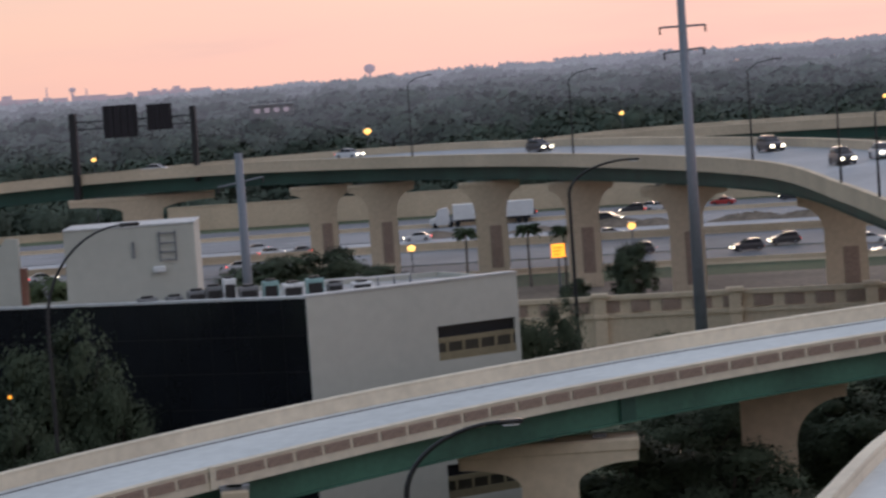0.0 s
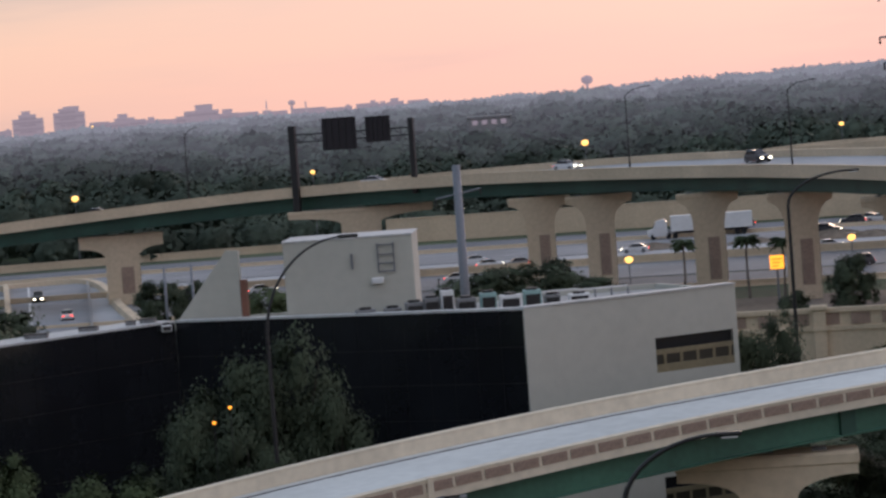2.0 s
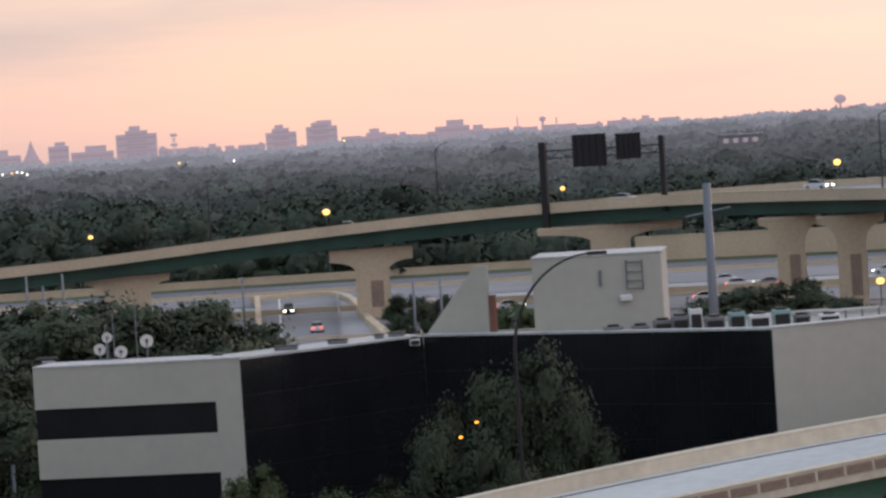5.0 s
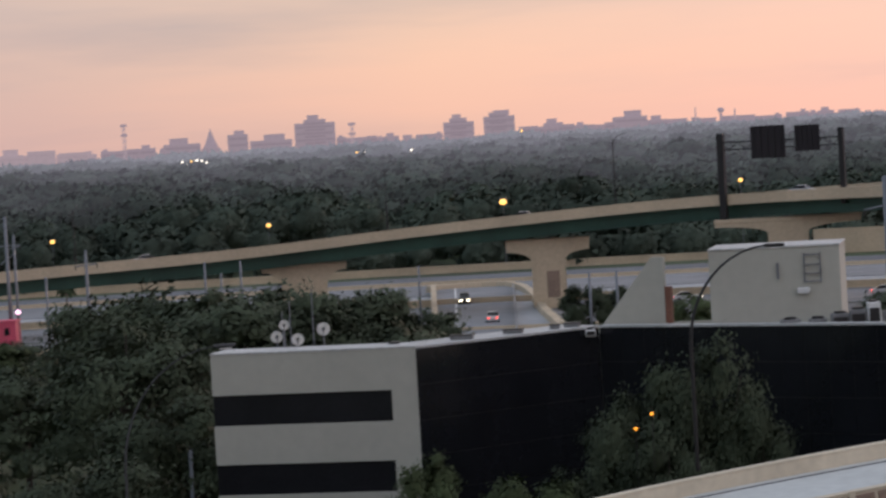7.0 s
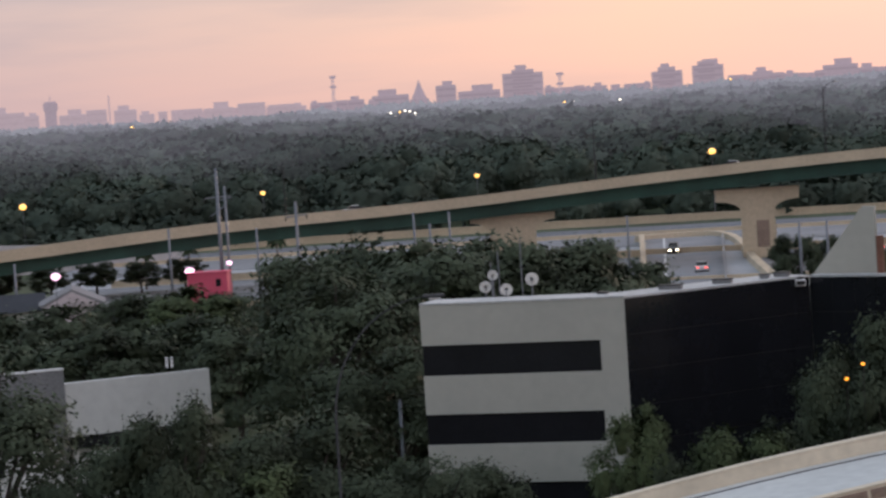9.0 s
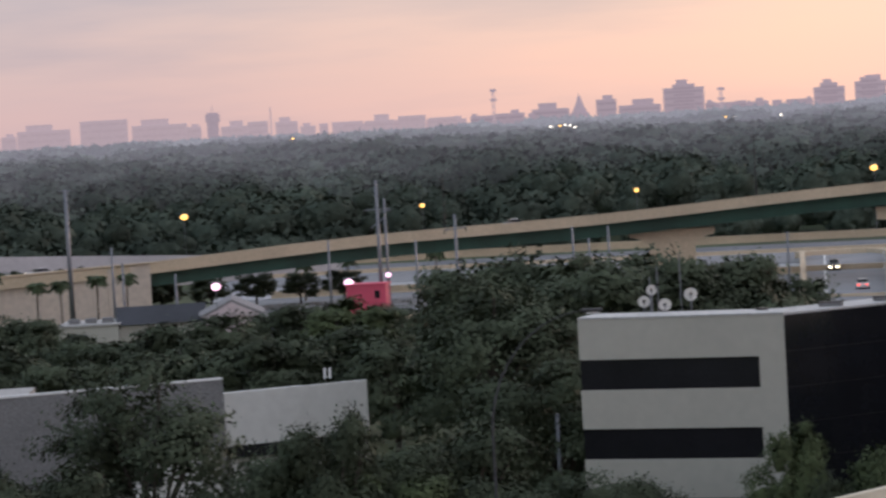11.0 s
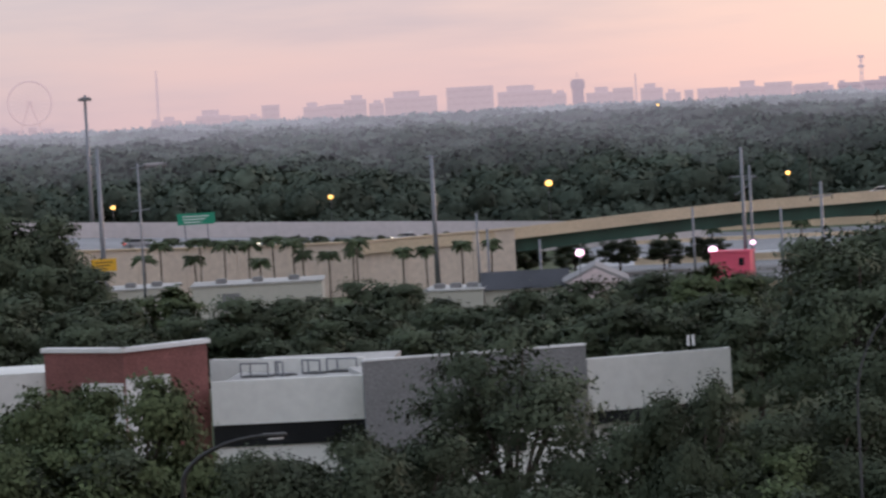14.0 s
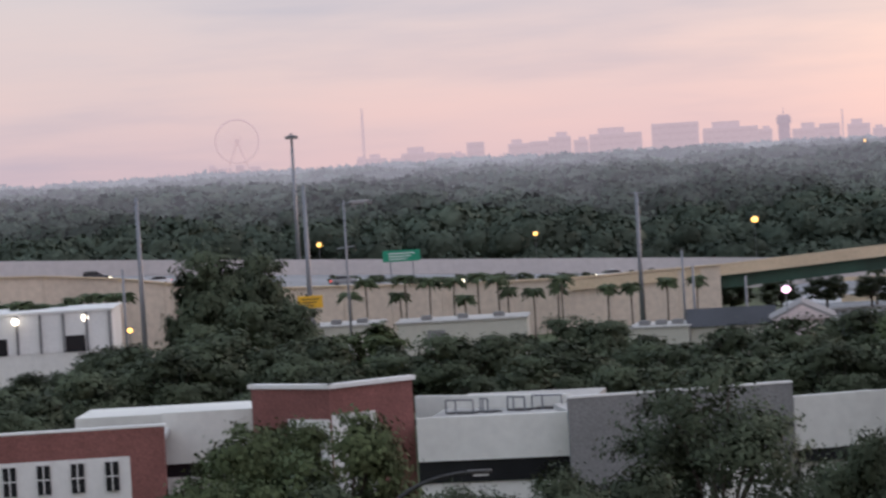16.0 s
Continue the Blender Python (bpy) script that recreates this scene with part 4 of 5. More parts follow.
TEAL = mat("pale_teal_metal", (0.26, 0.40, 0.38), 0.6, var=0.1)
for az, d, w, h, m in [(9.95, 158.6, 1.1, 0.55, None), (10.5, 158.4, 0.95, 0.55, None), (10.95, 158, 1.0, 0.75, None), (11.3, 157.8, 0.9, 0.9, None), (11.62, 157.5, 0.7, 1.2, WHITE), (12.0, 157.4, 1.1, 0.8, None), (12.45, 157.6, 0.9, 0.95, TEAL),
                       (12.9, 157.4, 1.2, 0.8, WHITE), (13.35, 158.2, 1.0, 0.9, TEAL), (13.75, 159, 0.9, 0.6, None), (14.3, 160, 1.2, 0.5, WHITE), (1.92, 158.2, 0.95, 0.45, WHITE), (5.9, 163.5, 0.6, 0.3, WHITE)]:
    ac_unit(az, d, w, h, m)
for az, d, w in [(3.3, 159.0, 1.3), (4.35, 161.3, 1.1), (5.2, 163.2, 0.5), (5.55, 164.0, 0.9)]:
    th = thing("roof_vent", at(az, d, ROOF_Z + 0.06), -az - 14, "low dark vent box on the office roof edge", "roof vent", "roof vents")
    part("box", box(w, 0.5, 0.22, bev=0.03), GREYB, th)
    part("lid", box(w + 0.08, 0.58, 0.05, 0, 0, 0.22), BLACK, th)
# low rail on the roof
for a0, a1 in ((13.1, 14.3), (14.3, 15.3)):
    th, w = slab(a0, a1, 160.5, 161.5, RZ, RZ + 0.12, 0.08, WHITE, "roof_rail", "low white metal rail on the office roof", "railing", 0)
    part("top_rail", box(w, 0.08, 0.1, 0, 0.04, 0.75), WHITE, th)
    for k in range(4):
        part("post", box(0.08, 0.08, 0.75, -w / 2 + w * k / 3, 0.04, 0), STEEL, th)


def dish(az, d, z, r, tilt=18, stem=1.2):
    th = thing("satellite_dish", at(az, d, z - stem), -az, "white round satellite dish on a post", "satellite dish", "roof dishes")
    bm = bmesh.new()
    rings = []
    for k in range(5):
        rr = r * k / 4
        rings.append([bm.verts.new((rr * math.cos(j * math.tau / 16), 0.3 * r * (rr / r) ** 2 * -1 + 0.1, stem + rr * math.sin(j * math.tau / 16))) for j in range(16)])
    for a, b in zip(rings[1:], rings[2:]):
        for j in range(16):
            bm.faces.new((a[j], a[(j + 1) % 16], b[(j + 1) % 16], b[j]))
    bm.faces.new(rings[1])
    bmesh.ops.solidify(bm, geom=bm.faces[:], thickness=0.02)
    part("bowl", bm, WHITE, th, smooth=True)
    part("post", tube([(0, 0.12, 0), (0, 0.12, stem)], 0.045), STEEL, th)
    part("feed_arm", tube([(0, 0.1, stem - r * 0.9), (0, -0.35, stem)], 0.02, None, 6), STEEL, th)
    return th


for az, dep, r, d in [(-0.45, 342, 0.34, 160.6), (-0.03, 349, 0.36, 160.0), (-0.29, 322, 0.30, 160.4), (0.5, 333, 0.38, 160.4)]:
    zz = 28 - dep * d / 5000
    dish(az, d, zz, r, stem=zz - RZ)
for az, top in [(-0.16, 19.0), (0.3, 19.6), (-0.32, 18.4)]:
    tagged(part("antenna", tube([(0, 0, 0), (0, 0, top - RZ)], 0.035, None, 6), STEEL), "thin grey metal roof antenna", "antenna", "roof antennas").location = at(az, 160.8, RZ)


# ---- parapet panels of the slip road ----
par = [o for o in ramp_b.children if o.name.startswith("parapet")][0]
acc, pitch = 0.0, 1.55
pm = None
fr = frames_of(ramp_line)
for (p, d, r), (p2, d2, r2) in zip(fr, fr[1:]):
    seg = (p2 - p).length
    while acc < seg:
        q = p + (p2 - p) * (acc / seg)
        azq = math.degrees(math.atan2(q.x, q.y))
        if azq > 0:
            if pm is None:
                o = part("parapet_panel", box(1.36, 0.06, 0.43), TAN_DARK, par)
                pm = o.data
            else:
                o = new("parapet_panel", pm)
                o.parent = par
            slope = math.atan2(p2.z - p.z, seg)
            o.matrix_basis = Matrix.Translation(q + r * 0.225 - ramp_b.location + Vector((0, 0, -0.62))) @ Matrix.Rotation(math.atan2(d.y, d.x), 4, "Z") @ Matrix.Rotation(-slope, 4, "Y")
        acc += pitch
    acc -= seg


# stiffeners on the near girder, painted shadow line along the far parapet
gird = [o for o in ramp_b.children if o.name.startswith("girder")][0]
sm = None
acc = 1.0
for (p, d, r), (p2, d2, r2) in zip(fr, fr[1:]):
    seg = (p2 - p).length
    while acc < seg:
        q = p + (p2 - p) * (acc / seg)
        if math.degrees(math.atan2(q.x, q.y)) > -1:
            if sm is None:
                o = part("stiffener", box(0.05, 0.2, 1.2), GREEN_L, gird)
                sm = o.data
            else:
                o = new("stiffener", sm)
                o.parent = gird
            o.matrix_basis = Matrix.Translation(q - r * 0.66 - ramp_b.location + Vector((0, 0, -1.02 - 1.28))) @ Matrix.Rotation(math.atan2(d.y, d.x), 4, "Z")
        acc += 5.2
    acc -= seg


def on_ramp(az):
    p, d, r = min(fr, key=lambda f: abs(math.degrees(math.atan2(f[0].x, f[0].y)) - az))
    return p - ramp_b.location, d, r


p, d, r = on_ramp(11.39)
o = part("joint_cover", box(0.3, 0.14, 1.04), TAN_PALE, par, "pale cover strip over the expansion joint")
o.matrix_basis = Matrix.Translation(p + r * 0.27 + Vector((0, 0, -1.0))) @ Matrix.Rotation(math.atan2(d.y, d.x), 4, "Z")
for az in (19.2, 4.1):
    p, d, r = on_ramp(az)
    o = part("bearing_bracket", box(0.85, 0.34, 1.34), GREEN, gird, "dark green bearing bracket on the girder")
    o.matrix_basis = Matrix.Translation(p - r * 0.5 + Vector((0, 0, -2.36))) @ Matrix.Rotation(math.atan2(d.y, d.x), 4, "Z")
off = -ramp_line[0]
# dark strip painted where the parapet's lower lip throws its shadow
part("drain_line", sweep([p + off for p in ramp_line], rect(-9.25, -9.0, -0.78, -0.765), ramp_bank), ASPHALT, ramp_b, "dark painted shadow line along the parapet lip")
part("stain_strip", sweep([p + off for p in ramp_line], rect(-0.75, -0.3, -0.78, -0.768), ramp_bank), GREYROAD, ramp_b, "grey road edge strip")

# ---- lamps and poles ----
def curved_lamp(az, d, base, az2, head, rise=4.2, r=0.11, m=None, label="black street lamp with a long curved arm"):
    """Pole at one heading, arm sweeping over to another."""
    p = at(az, d)
    e = at(az2, d)
    w = (e - p).length
    th = thing("street_lamp", Vector((p.x, p.y, base)), math.degrees(math.atan2(e.y - p.y, e.x - p.x)), label, "street lamp", "street lamps")
    h = head - base
    part("pole", tube([(0, 0, 0), (0, 0, h - rise)], [r * 1.3, r]), m or BLACK, th)
    arm = [(w * (1 - math.cos(t)), 0, h - rise + rise * math.sin(t)) for t in [k / 10 * math.pi / 2 * 0.97 for k in range(11)]]
    part("arm", tube(arm, [r - 0.004 * k for k in range(11)]), m or BLACK, th)
    part("lamp_head", box(1.0, 0.36, 0.17, w + 0.2, 0, h - 0.1, bev=0.05), m or BLACK, th)
    part("lens", box(0.6, 0.28, 0.05, w + 0.25, 0, h - 0.16), WHITE, th)
    return th


curved_lamp(7.93, 136.6, 11.0, 9.62, 21.75, 4.6, 0.085)
curved_lamp(14.9, 104, 0, 17.0, 14.95, 2.6, 0.11)
curved_lamp(-3.66, 131, 0, -1.6, 18.8, 5.5, 0.06, mat("weathered_lamp_paint", (0.05, 0.05, 0.052), 0.7), "weathered grey street lamp with a long curved arm")
curved_lamp(-17.4, 112, 0, -15.6, 15.35, 1.8, 0.11)
curved_lamp(18.63, 212, 0, 19.9, 20.5, 2.4, 0.12)


def pole(name, az, d, top, r0, r1, label, arms=(), m=None, base=0.0, cat="pole"):
    th = thing(name, at(az, d, base), -az, label, cat, "tall poles")
    h = top - base
    part("shaft", tube([(0, 0, 0), (0, 0, h * 0.5), (0, 0, h)], [r0, (r0 + r1) / 2, r1], None, 10), m or STEEL, th, smooth=True)
    for z, w, tilt in arms:
        part("cross_arm", tube([(-w, 0, z - base - tilt), (0, 0, z - base), (w, 0, z - base + tilt)], 0.09, None, 6), m or STEEL, th)
        for s in (-1, 1):
            part("insulator", tube([(s * w, 0, z - base + s * tilt - 0.5), (s * w, 0, z - base + s * tilt)], 0.07, None, 6), BLACK, th)
    return th


pole("power_pole", 21.13, 200, 36, 0.50, 0.26, "tall grey steel power pole with cross arms", [(28.3, 1.4, 0.1), (30.0, 1.6, 0.0), (33.0, 1.5, 0)])
pole("power_pole", 12.0, 224, 22.7, 0.44, 0.32, "thick grey steel pole behind the office", [(20.4, 1.8, 0.3)])
pole("power_pole", -18.72, 372, 25.1, 0.45, 0.22, "tall grey steel power pole")
pole("power_pole", -12.0, 415, 20.9, 0.42, 0.24, "tall grey steel power pole", [(20.7, 0.9, 0)])
pole("power_pole", -22.1, 388, 24.7, 0.42, 0.24, "tall grey steel power pole")
pole("power_pole", -5.75, 352, 20.9, 0.32, 0.18, "grey power pole with cross arms", [(17.3, 1.6, 0.05), (15.6, 0.9, 0.6)])
pole("power_pole", -5.6, 352, 18.6, 0.22, 0.15, "slim grey power pole", [(17.0, 0.8, 0.2)])
pole("power_pole", -4.19, 345, 16.4, 0.28, 0.16, "slim grey power pole", [(14.6, 1.3, 0.1)])
pole("utility_pole", -2.34, 168, 10.1, 0.13, 0.12, "short pale utility post among trees")
pole("power_pole", -17.93, 352, 23.1, 0.20, 0.12, "slim wooden utility pole", [(22.6, 0.9, 0.2), (17.2, 1.1, 0.1)])
for az, d, top in [(-11.15, 380, 13.4), (-10.95, 372, 11.6), (-9.9, 366, 10.1), (-22.46, 360, 16.0), (-1.82, 385, 12.5), (-1.1, 385, 12.3), (-5.01, 380, 12.0), (-6.78, 380, 12.7), (-1.5, 385, 10.8), (0.35, 238, 12.9), (5.95, 330, 11.0), (6.5, 330, 11.0), (2.5, 400, 9.5)]:
    pole("light_pole", az, d, top, 0.20, 0.14, "slim grey steel light pole")

hm = pole("high_mast", -18.9, 540, 33.8, 0.5, 0.25, "very tall mast with a ring of lights, unlit", cat="mast")
for k in range(8):
    a = k * math.tau / 8
    part("floodlight", box(0.7, 0.7, 0.5, 0.9 * math.cos(a), 0.9 * math.sin(a), 32.7, bev=0.08), GREYB, hm)
part("ring", tube([(0.9 * math.cos(k * math.tau / 16), 0.9 * math.sin(k * math.tau / 16), 33.3) for k in range(17)], 0.12, None, 6, False), STEEL, hm)


def glow_lamp(az, dep, d, r=0.5, m=LAMP_O, label="lit sodium road lamp on a tall pole", base=0.0, hood=True, post=1.0):
    z = 28 - dep * d / 5000
    th = thing("road_lamp", at(az, d, base), -az, label, "street lamp", "lit road lamps")
    part("pole", tube([(0, 0.2, 0), (0, 0.2, z - base - 0.4), (0, 0, z - base + 0.3)], [0.14 * post, 0.09 * post, 0.07 * post], None, 6), STEEL if post == 1.0 else BLACK, th)
    bm = bmesh.new()
    bmesh.ops.create_icosphere(bm, subdivisions=2, radius=r, matrix=Matrix.Translation((0, -0.2, z - base)) @ Matrix.Diagonal((1, 0.8, 0.8, 1)))
    part("bulb", bm, m, th, smooth=True)
    if hood:
        part("hood", box(r * 2.4, 1.0, 0.1, 0, 0.1, z - base + r * 0.85), STEEL, th)
    return th


for az, dep in [(14.64, 96), (19.8, 95), (9.1, 112), (25.08, 96), (-4.83, 150), (-0.48, 144), (4.29, 127), (-14.08, 149), (-9.65, 146), (-18.47, 146)]:
    glow_lamp(az, dep, 572, 0.5 if az not in (-9.65, 4.29, 14.64) else 0.75)
glow_lamp(15.36, 308, 335, 0.5, label="lit warm street lamp")
glow_lamp(19.85, 295, 340, 0.5, label="lit warm street lamp")
FLOOD = mat("pinkish_floodlight", (0.8, 0.8, 0.8), 0.4, emit=(1.0, 0.56, 0.80), power=1.5)
for az, dep, r in [(-9.1, 272, 0.6), (-6.41, 279, 0.6), (-5.6, 269, 0.38)]:
    glow_lamp(az, dep, 350, r, FLOOD, "bright pinkish floodlight on a pole")
glow_lamp(-22.39, 276, 372, 0.4, LAMP_O)
glow_lamp(-18.95, 281, 330, 0.45, LAMP_O)
glow_lamp(7.52, 345, 232, 0.2, LAMP_R, "red lamp behind the office roof")
# amber glints at the office front, built as added bulbs on invented posts
for az, dep in ((7.06, 516), (6.72, 541)):
    glow_lamp(az, dep, 139, 0.1, LAMP_A, "small added amber glow beside the office trees", hood=False, post=0.3)
# tiny far lights among the woods
for k, (az, dep) in enumerate([(4.75, 3), (-2.14, 24), (-2.05, 30), (-1.95, 23), (-1.85, 22), (-1.75, 23), (1.39, 24), (1.55, 24), (4.4, 55), (-7.46, 33), (-7.3, 34), (-7.14, 35), (-7.37, 19), (-1.65, 27), (2.5, 26)]):
    z = 28 - dep * 1900 / 5000
    bm = bmesh.new()
    bmesh.ops.create_icosphere(bm, subdivisions=1, radius=0.7)
    th = thing("far_light", at(az, 1900, 0), 0, "small far town light among the trees", "light", "far town lights")
    part("lamp", bm, LAMP_W if k % 3 else LAMP_O, th, loc=(0, 0, z))
    part("pole", tube([(0, 0, 0), (0, 0, z - 0.8)], 0.2, None, 5), STEEL, th)

# posts along the flyover
fl = frames_of(fly_line)


def on_fly(az, u, line=None, bank=None, wall=0.95):
    """Place and heading on a bridge deck: u metres in from its near parapet."""
    ff = fl if line is None else frames_of(line)
    i = min(range(len(ff)), key=lambda k: abs(math.degrees(math.atan2(ff[k][0].x, ff[k][0].y)) - az))
    p, d, r = ff[i]
    bk = (fly_bank if bank is None else bank)[i]
    return p - r * u + Vector((0, 0, -wall + bk * u)), math.degrees(math.atan2(d.y, d.x))


for az, h in [(-4.2, 9), (1.6, 10), (6.85, 10.6), (15.58, 10.7), (18.8, 10), (22.4, 10), (24.12, 8), (24.83, 7.5)]:
    p, t = on_fly(az, -0.05)
    th = thing("bridge_lamp", p, t, "thin dark unlit lamp post on the flyover", "street lamp", "flyover lamps")
    part("post", tube([(0, 0, 0), (0, 0, h)], [0.13, 0.07], None, 8), BLACK, th)
    part("arm", tube([(0, 0, h), (0.6, 0.9, h + 0.7), (1.1, 2.4, h + 1.0)], 0.06, None, 6), BLACK, th)
    part("lamp_head", box(0.4, 0.9, 0.14, 1.2, 2.8, h + 0.95, bev=0.04), BLACK, th)

# sign gantry on the flyover, seen from behind
pa, ta = on_fly(8.74, -0.5)
pb, tb = on_fly(11.15, -0.5)
g0, g1 = at(8.74, 424), at(11.15, 417)
W = (g1 - g0).length
gan = thing("sign_gantry", Vector((g0.x, g0.y, 11.6)), math.degrees(math.atan2(g1.y - g0.y, g1.x - g0.x)), "dark steel sign gantry with two big road signs", "sign gantry")
part("post", box(1.05, 1.0, 25.6 - 11.6, 0, 0, 0, bev=0.1), BLACK, gan)
part("post", box(0.8, 0.8, 25.6 - 14.4, W, 0, 2.8, bev=0.1), BLACK, gan)
for z in (11.5, 12.6):
    part("chord", tube([(0, 0, z), (W, 0, z)], 0.11, None, 6), BLACK, gan)
bm = bmesh.new()
for k in range(14):
    tube([(W * k / 14, 0, 11.5 if k % 2 else 12.6), (W * (k + 1) / 14, 0, 12.6 if k % 2 else 11.5)], 0.06, bm, 5)
part("lattice", bm, BLACK, gan)
SIGNB = mat("dark_sign_back", (0.016, 0.010, 0.013), 0.6, var=0.2, grain=0.1)
for x0, x1, z0, z1 in [(9.39, 10.08, 21.6, 26.4), (10.27, 10.77, 22.4, 26.2)]:
    a, b = (x0 - 8.74) / 2.41 * W, (x1 - 8.74) / 2.41 * W
    sg = part("sign_panel", box(b - a, 0.12, z1 - z0, (a + b) / 2, -0.7, z0 - 11.6, bev=0.03), SIGNB, gan, "big dark sign panel")
    for k in range(5):
        part("stiffener", box(0.1, 0.12, z1 - z0 - 0.2, a + (b - a) * (k + 0.5) / 5, -0.83, z0 - 11.5), BLACK, sg)
    part("sign_bracket", box(0.3, 0.7, 2.6, (a + b) / 2, -0.35, z0 - 11.6 + 0.8), BLACK, gan)


# ---- road signs ----
def road_sign(az, dep0, dep1, d, w, m, label, posts=2, base=0.0, mm=None):
    z1, z0 = 28 - dep0 * d / 5000, 28 - dep1 * d / 5000
    th = thing("road_sign", at(az, d, base), -az, label, "road sign")
    face = part("panel", box(w, 0.12, z1 - z0, 0, 0, z0 - base, bev=0.02), m, th)
    for k in range(3):
        part("text_bar", box(w * (0.7 - 0.12 * k), 0.02, (z1 - z0) * 0.08, -0.05 * w * k, -0.075, z0 - base + (z1 - z0) * (0.68 - 0.25 * k)), mm or WHITE, face)
    for k in range(posts):
        part("post", tube([((k - (posts - 1) / 2) * w * 0.6, 0.14, 0), ((k - (posts - 1) / 2) * w * 0.6, 0.14, z1 - base)], 0.12, None, 6), STEEL, th)
    return th


road_sign(-16.82, 164, 184, 498, 6.6, GREENSIGN, "green motorway sign with white lettering bars", base=6.0)
road_sign(-18.72, 235, 257, 360, 3.2, YELLOW, "yellow sign board on a pole", posts=1, mm=BLACK)
th = road_sign(18.33, 318, 342, 300, 1.45, LAMP_A, "lit amber square sign on a post", posts=1, mm=YELLOW)


# ---- vehicles ----
PAINTS = [mat("car_white", (0.6, 0.6, 0.6), 0.3, var=0.03, bump=0), mat("car_dark", (0.03, 0.03, 0.035), 0.3, var=0.1, bump=0), mat("car_red", (0.4, 0.03, 0.025), 0.3, var=0.05, bump=0), mat("car_grey", (0.22, 0.23, 0.24), 0.3, 0.4, var=0.05, bump=0)]
HEAD = mat("head_lamp", (0.9, 0.9, 0.85), 0.3, emit=(1.0, 0.86, 0.62), power=5)
TYRE = mat("tyre", (0.015, 0.015, 0.015), 0.9)


def loft(secs):
    """Skin over cross sections: (x, half width, z bottom, z top, half width on top)."""
    bm = bmesh.new()
    rings = [[bm.verts.new(v) for v in ((x, -w, z0), (x, w, z0), (x, w, z0 + (z1 - z0) * 0.6), (x, wt, z1), (x, -wt, z1), (x, -w, z0 + (z1 - z0) * 0.6))] for x, w, z0, z1, wt in secs]
    for a, b in zip(rings, rings[1:]):
        for k in range(6):
            bm.faces.new((a[k], a[(k + 1) % 6], b[(k + 1) % 6], b[k]))
    bm.faces.new(rings[0])
    bm.faces.new(rings[-1][::-1])
    bmesh.ops.recalc_face_normals(bm, faces=bm.faces)
    return bm


def make_car(paint, label, suv=False, lights=True, tail=True):
    th = thing("car", (0, 0, 0), 0, label, "car", "cars on the roads")
    k = 1.18 if suv else 1.0
    part("body", loft([(-2.25, 0.8, 0.35, 0.75 * k, 0.7), (-2.1, 0.88, 0.22, 0.92 * k, 0.8), (-1.2, 0.9, 0.2, 0.98 * k, 0.84), (0.9, 0.9, 0.2, 0.95 * k, 0.84), (2.0, 0.87, 0.22, 0.8 * k, 0.76), (2.28, 0.76, 0.35, 0.66 * k, 0.66)]), paint, th)
    part("cabin", loft([(-2.0 if suv else -1.75, 0.76, 0.9 * k, 0.96 * k, 0.7), (-1.75 if suv else -1.0, 0.78, 0.9 * k, 1.42 * k, 0.6), (0.15, 0.78, 0.9 * k, 1.44 * k, 0.6), (1.1, 0.76, 0.88 * k, 0.94 * k, 0.7)]), DARK, th, "dark car windows")
    part("roof", box(1.5 if suv else 1.2, 1.16, 0.05, -0.7 if suv else -0.4, 0, 1.43 * k, bev=0.02), paint, th)
    wh = None
    for x in (-1.38, 1.4):
        for y in (-0.84, 0.84):
            wh = part("wheel", tube([(x, y - 0.1, 0.32), (x, y + 0.1, 0.32)], 0.32, None, 14), TYRE, th)
            part("rim", tube([(x, y - 0.105 if y < 0 else y + 0.02, 0.32), (x, y - 0.02 if y < 0 else y + 0.105, 0.32)], 0.19, None, 10), STEEL, wh)
    for y in (-0.6, 0.6):
        part("headlight", box(0.16, 0.44, 0.26, 2.24, y, 0.5, bev=0.04), HEAD if lights else WHITE, th, "lit headlight" if lights else "")
        part("tail_light", box(0.14, 0.36, 0.18, -2.24, y, 0.6, bev=0.03), LAMP_R if tail else RED, th, "red tail light")
    return th


CARS = [make_car(PAINTS[0], "white saloon car with its headlights on"), make_car(PAINTS[1], "dark estate car with its headlights on", True), make_car(PAINTS[2], "red saloon car on the motorway", lights=False, tail=False), make_car(PAINTS[3], "grey saloon car on the motorway", lights=False)]
CU = [False] * 4


def park(kind, p, turn):
    m = Matrix.Translation(p) @ pose(0, 0, 0, 0, 0, turn)
    if not CU[kind]:
        CU[kind] = True
        CARS[kind].matrix_basis = m
        return CARS[kind]
    return copy_thing(CARS[kind], m)


for kind, az, u in [(0, 13.25, 8.4), (1, 17.05, 8.0), (1, 21.25, 9.2), (0, 23.1, 9.8), (1, 22.85, 5.8), (0, 10.0, 8.4), (0, 4.4, 8.5), (0, -3.0, 8.5), (1, 24.6, 5.5)]:
    p, t = on_fly(az, u)
    park(kind, p, t)
for kind, az, dep, turn in [(3, 13.1, 306, 185), (0, 12.55, 305, 5), (1, 22.15, 352, 200), (0, 19.4, 312, 20), (2, 21.72, 268, 165), (1, 23.1, 266, 165), (3, 24.3, 352, 15), (0, 25.0, 372, 200), (1, 17.7, 264, 175), (0, 7.9, 320, 10), (1, 6.4, 318, 190), (0, 11.9, 326, 5), (3, 20.2, 268, 170), (0, 9.6, 322, 185)]:
    d = 27.85 * 5000 / dep
    park(kind, at(az, d, 0.15), -az + turn)


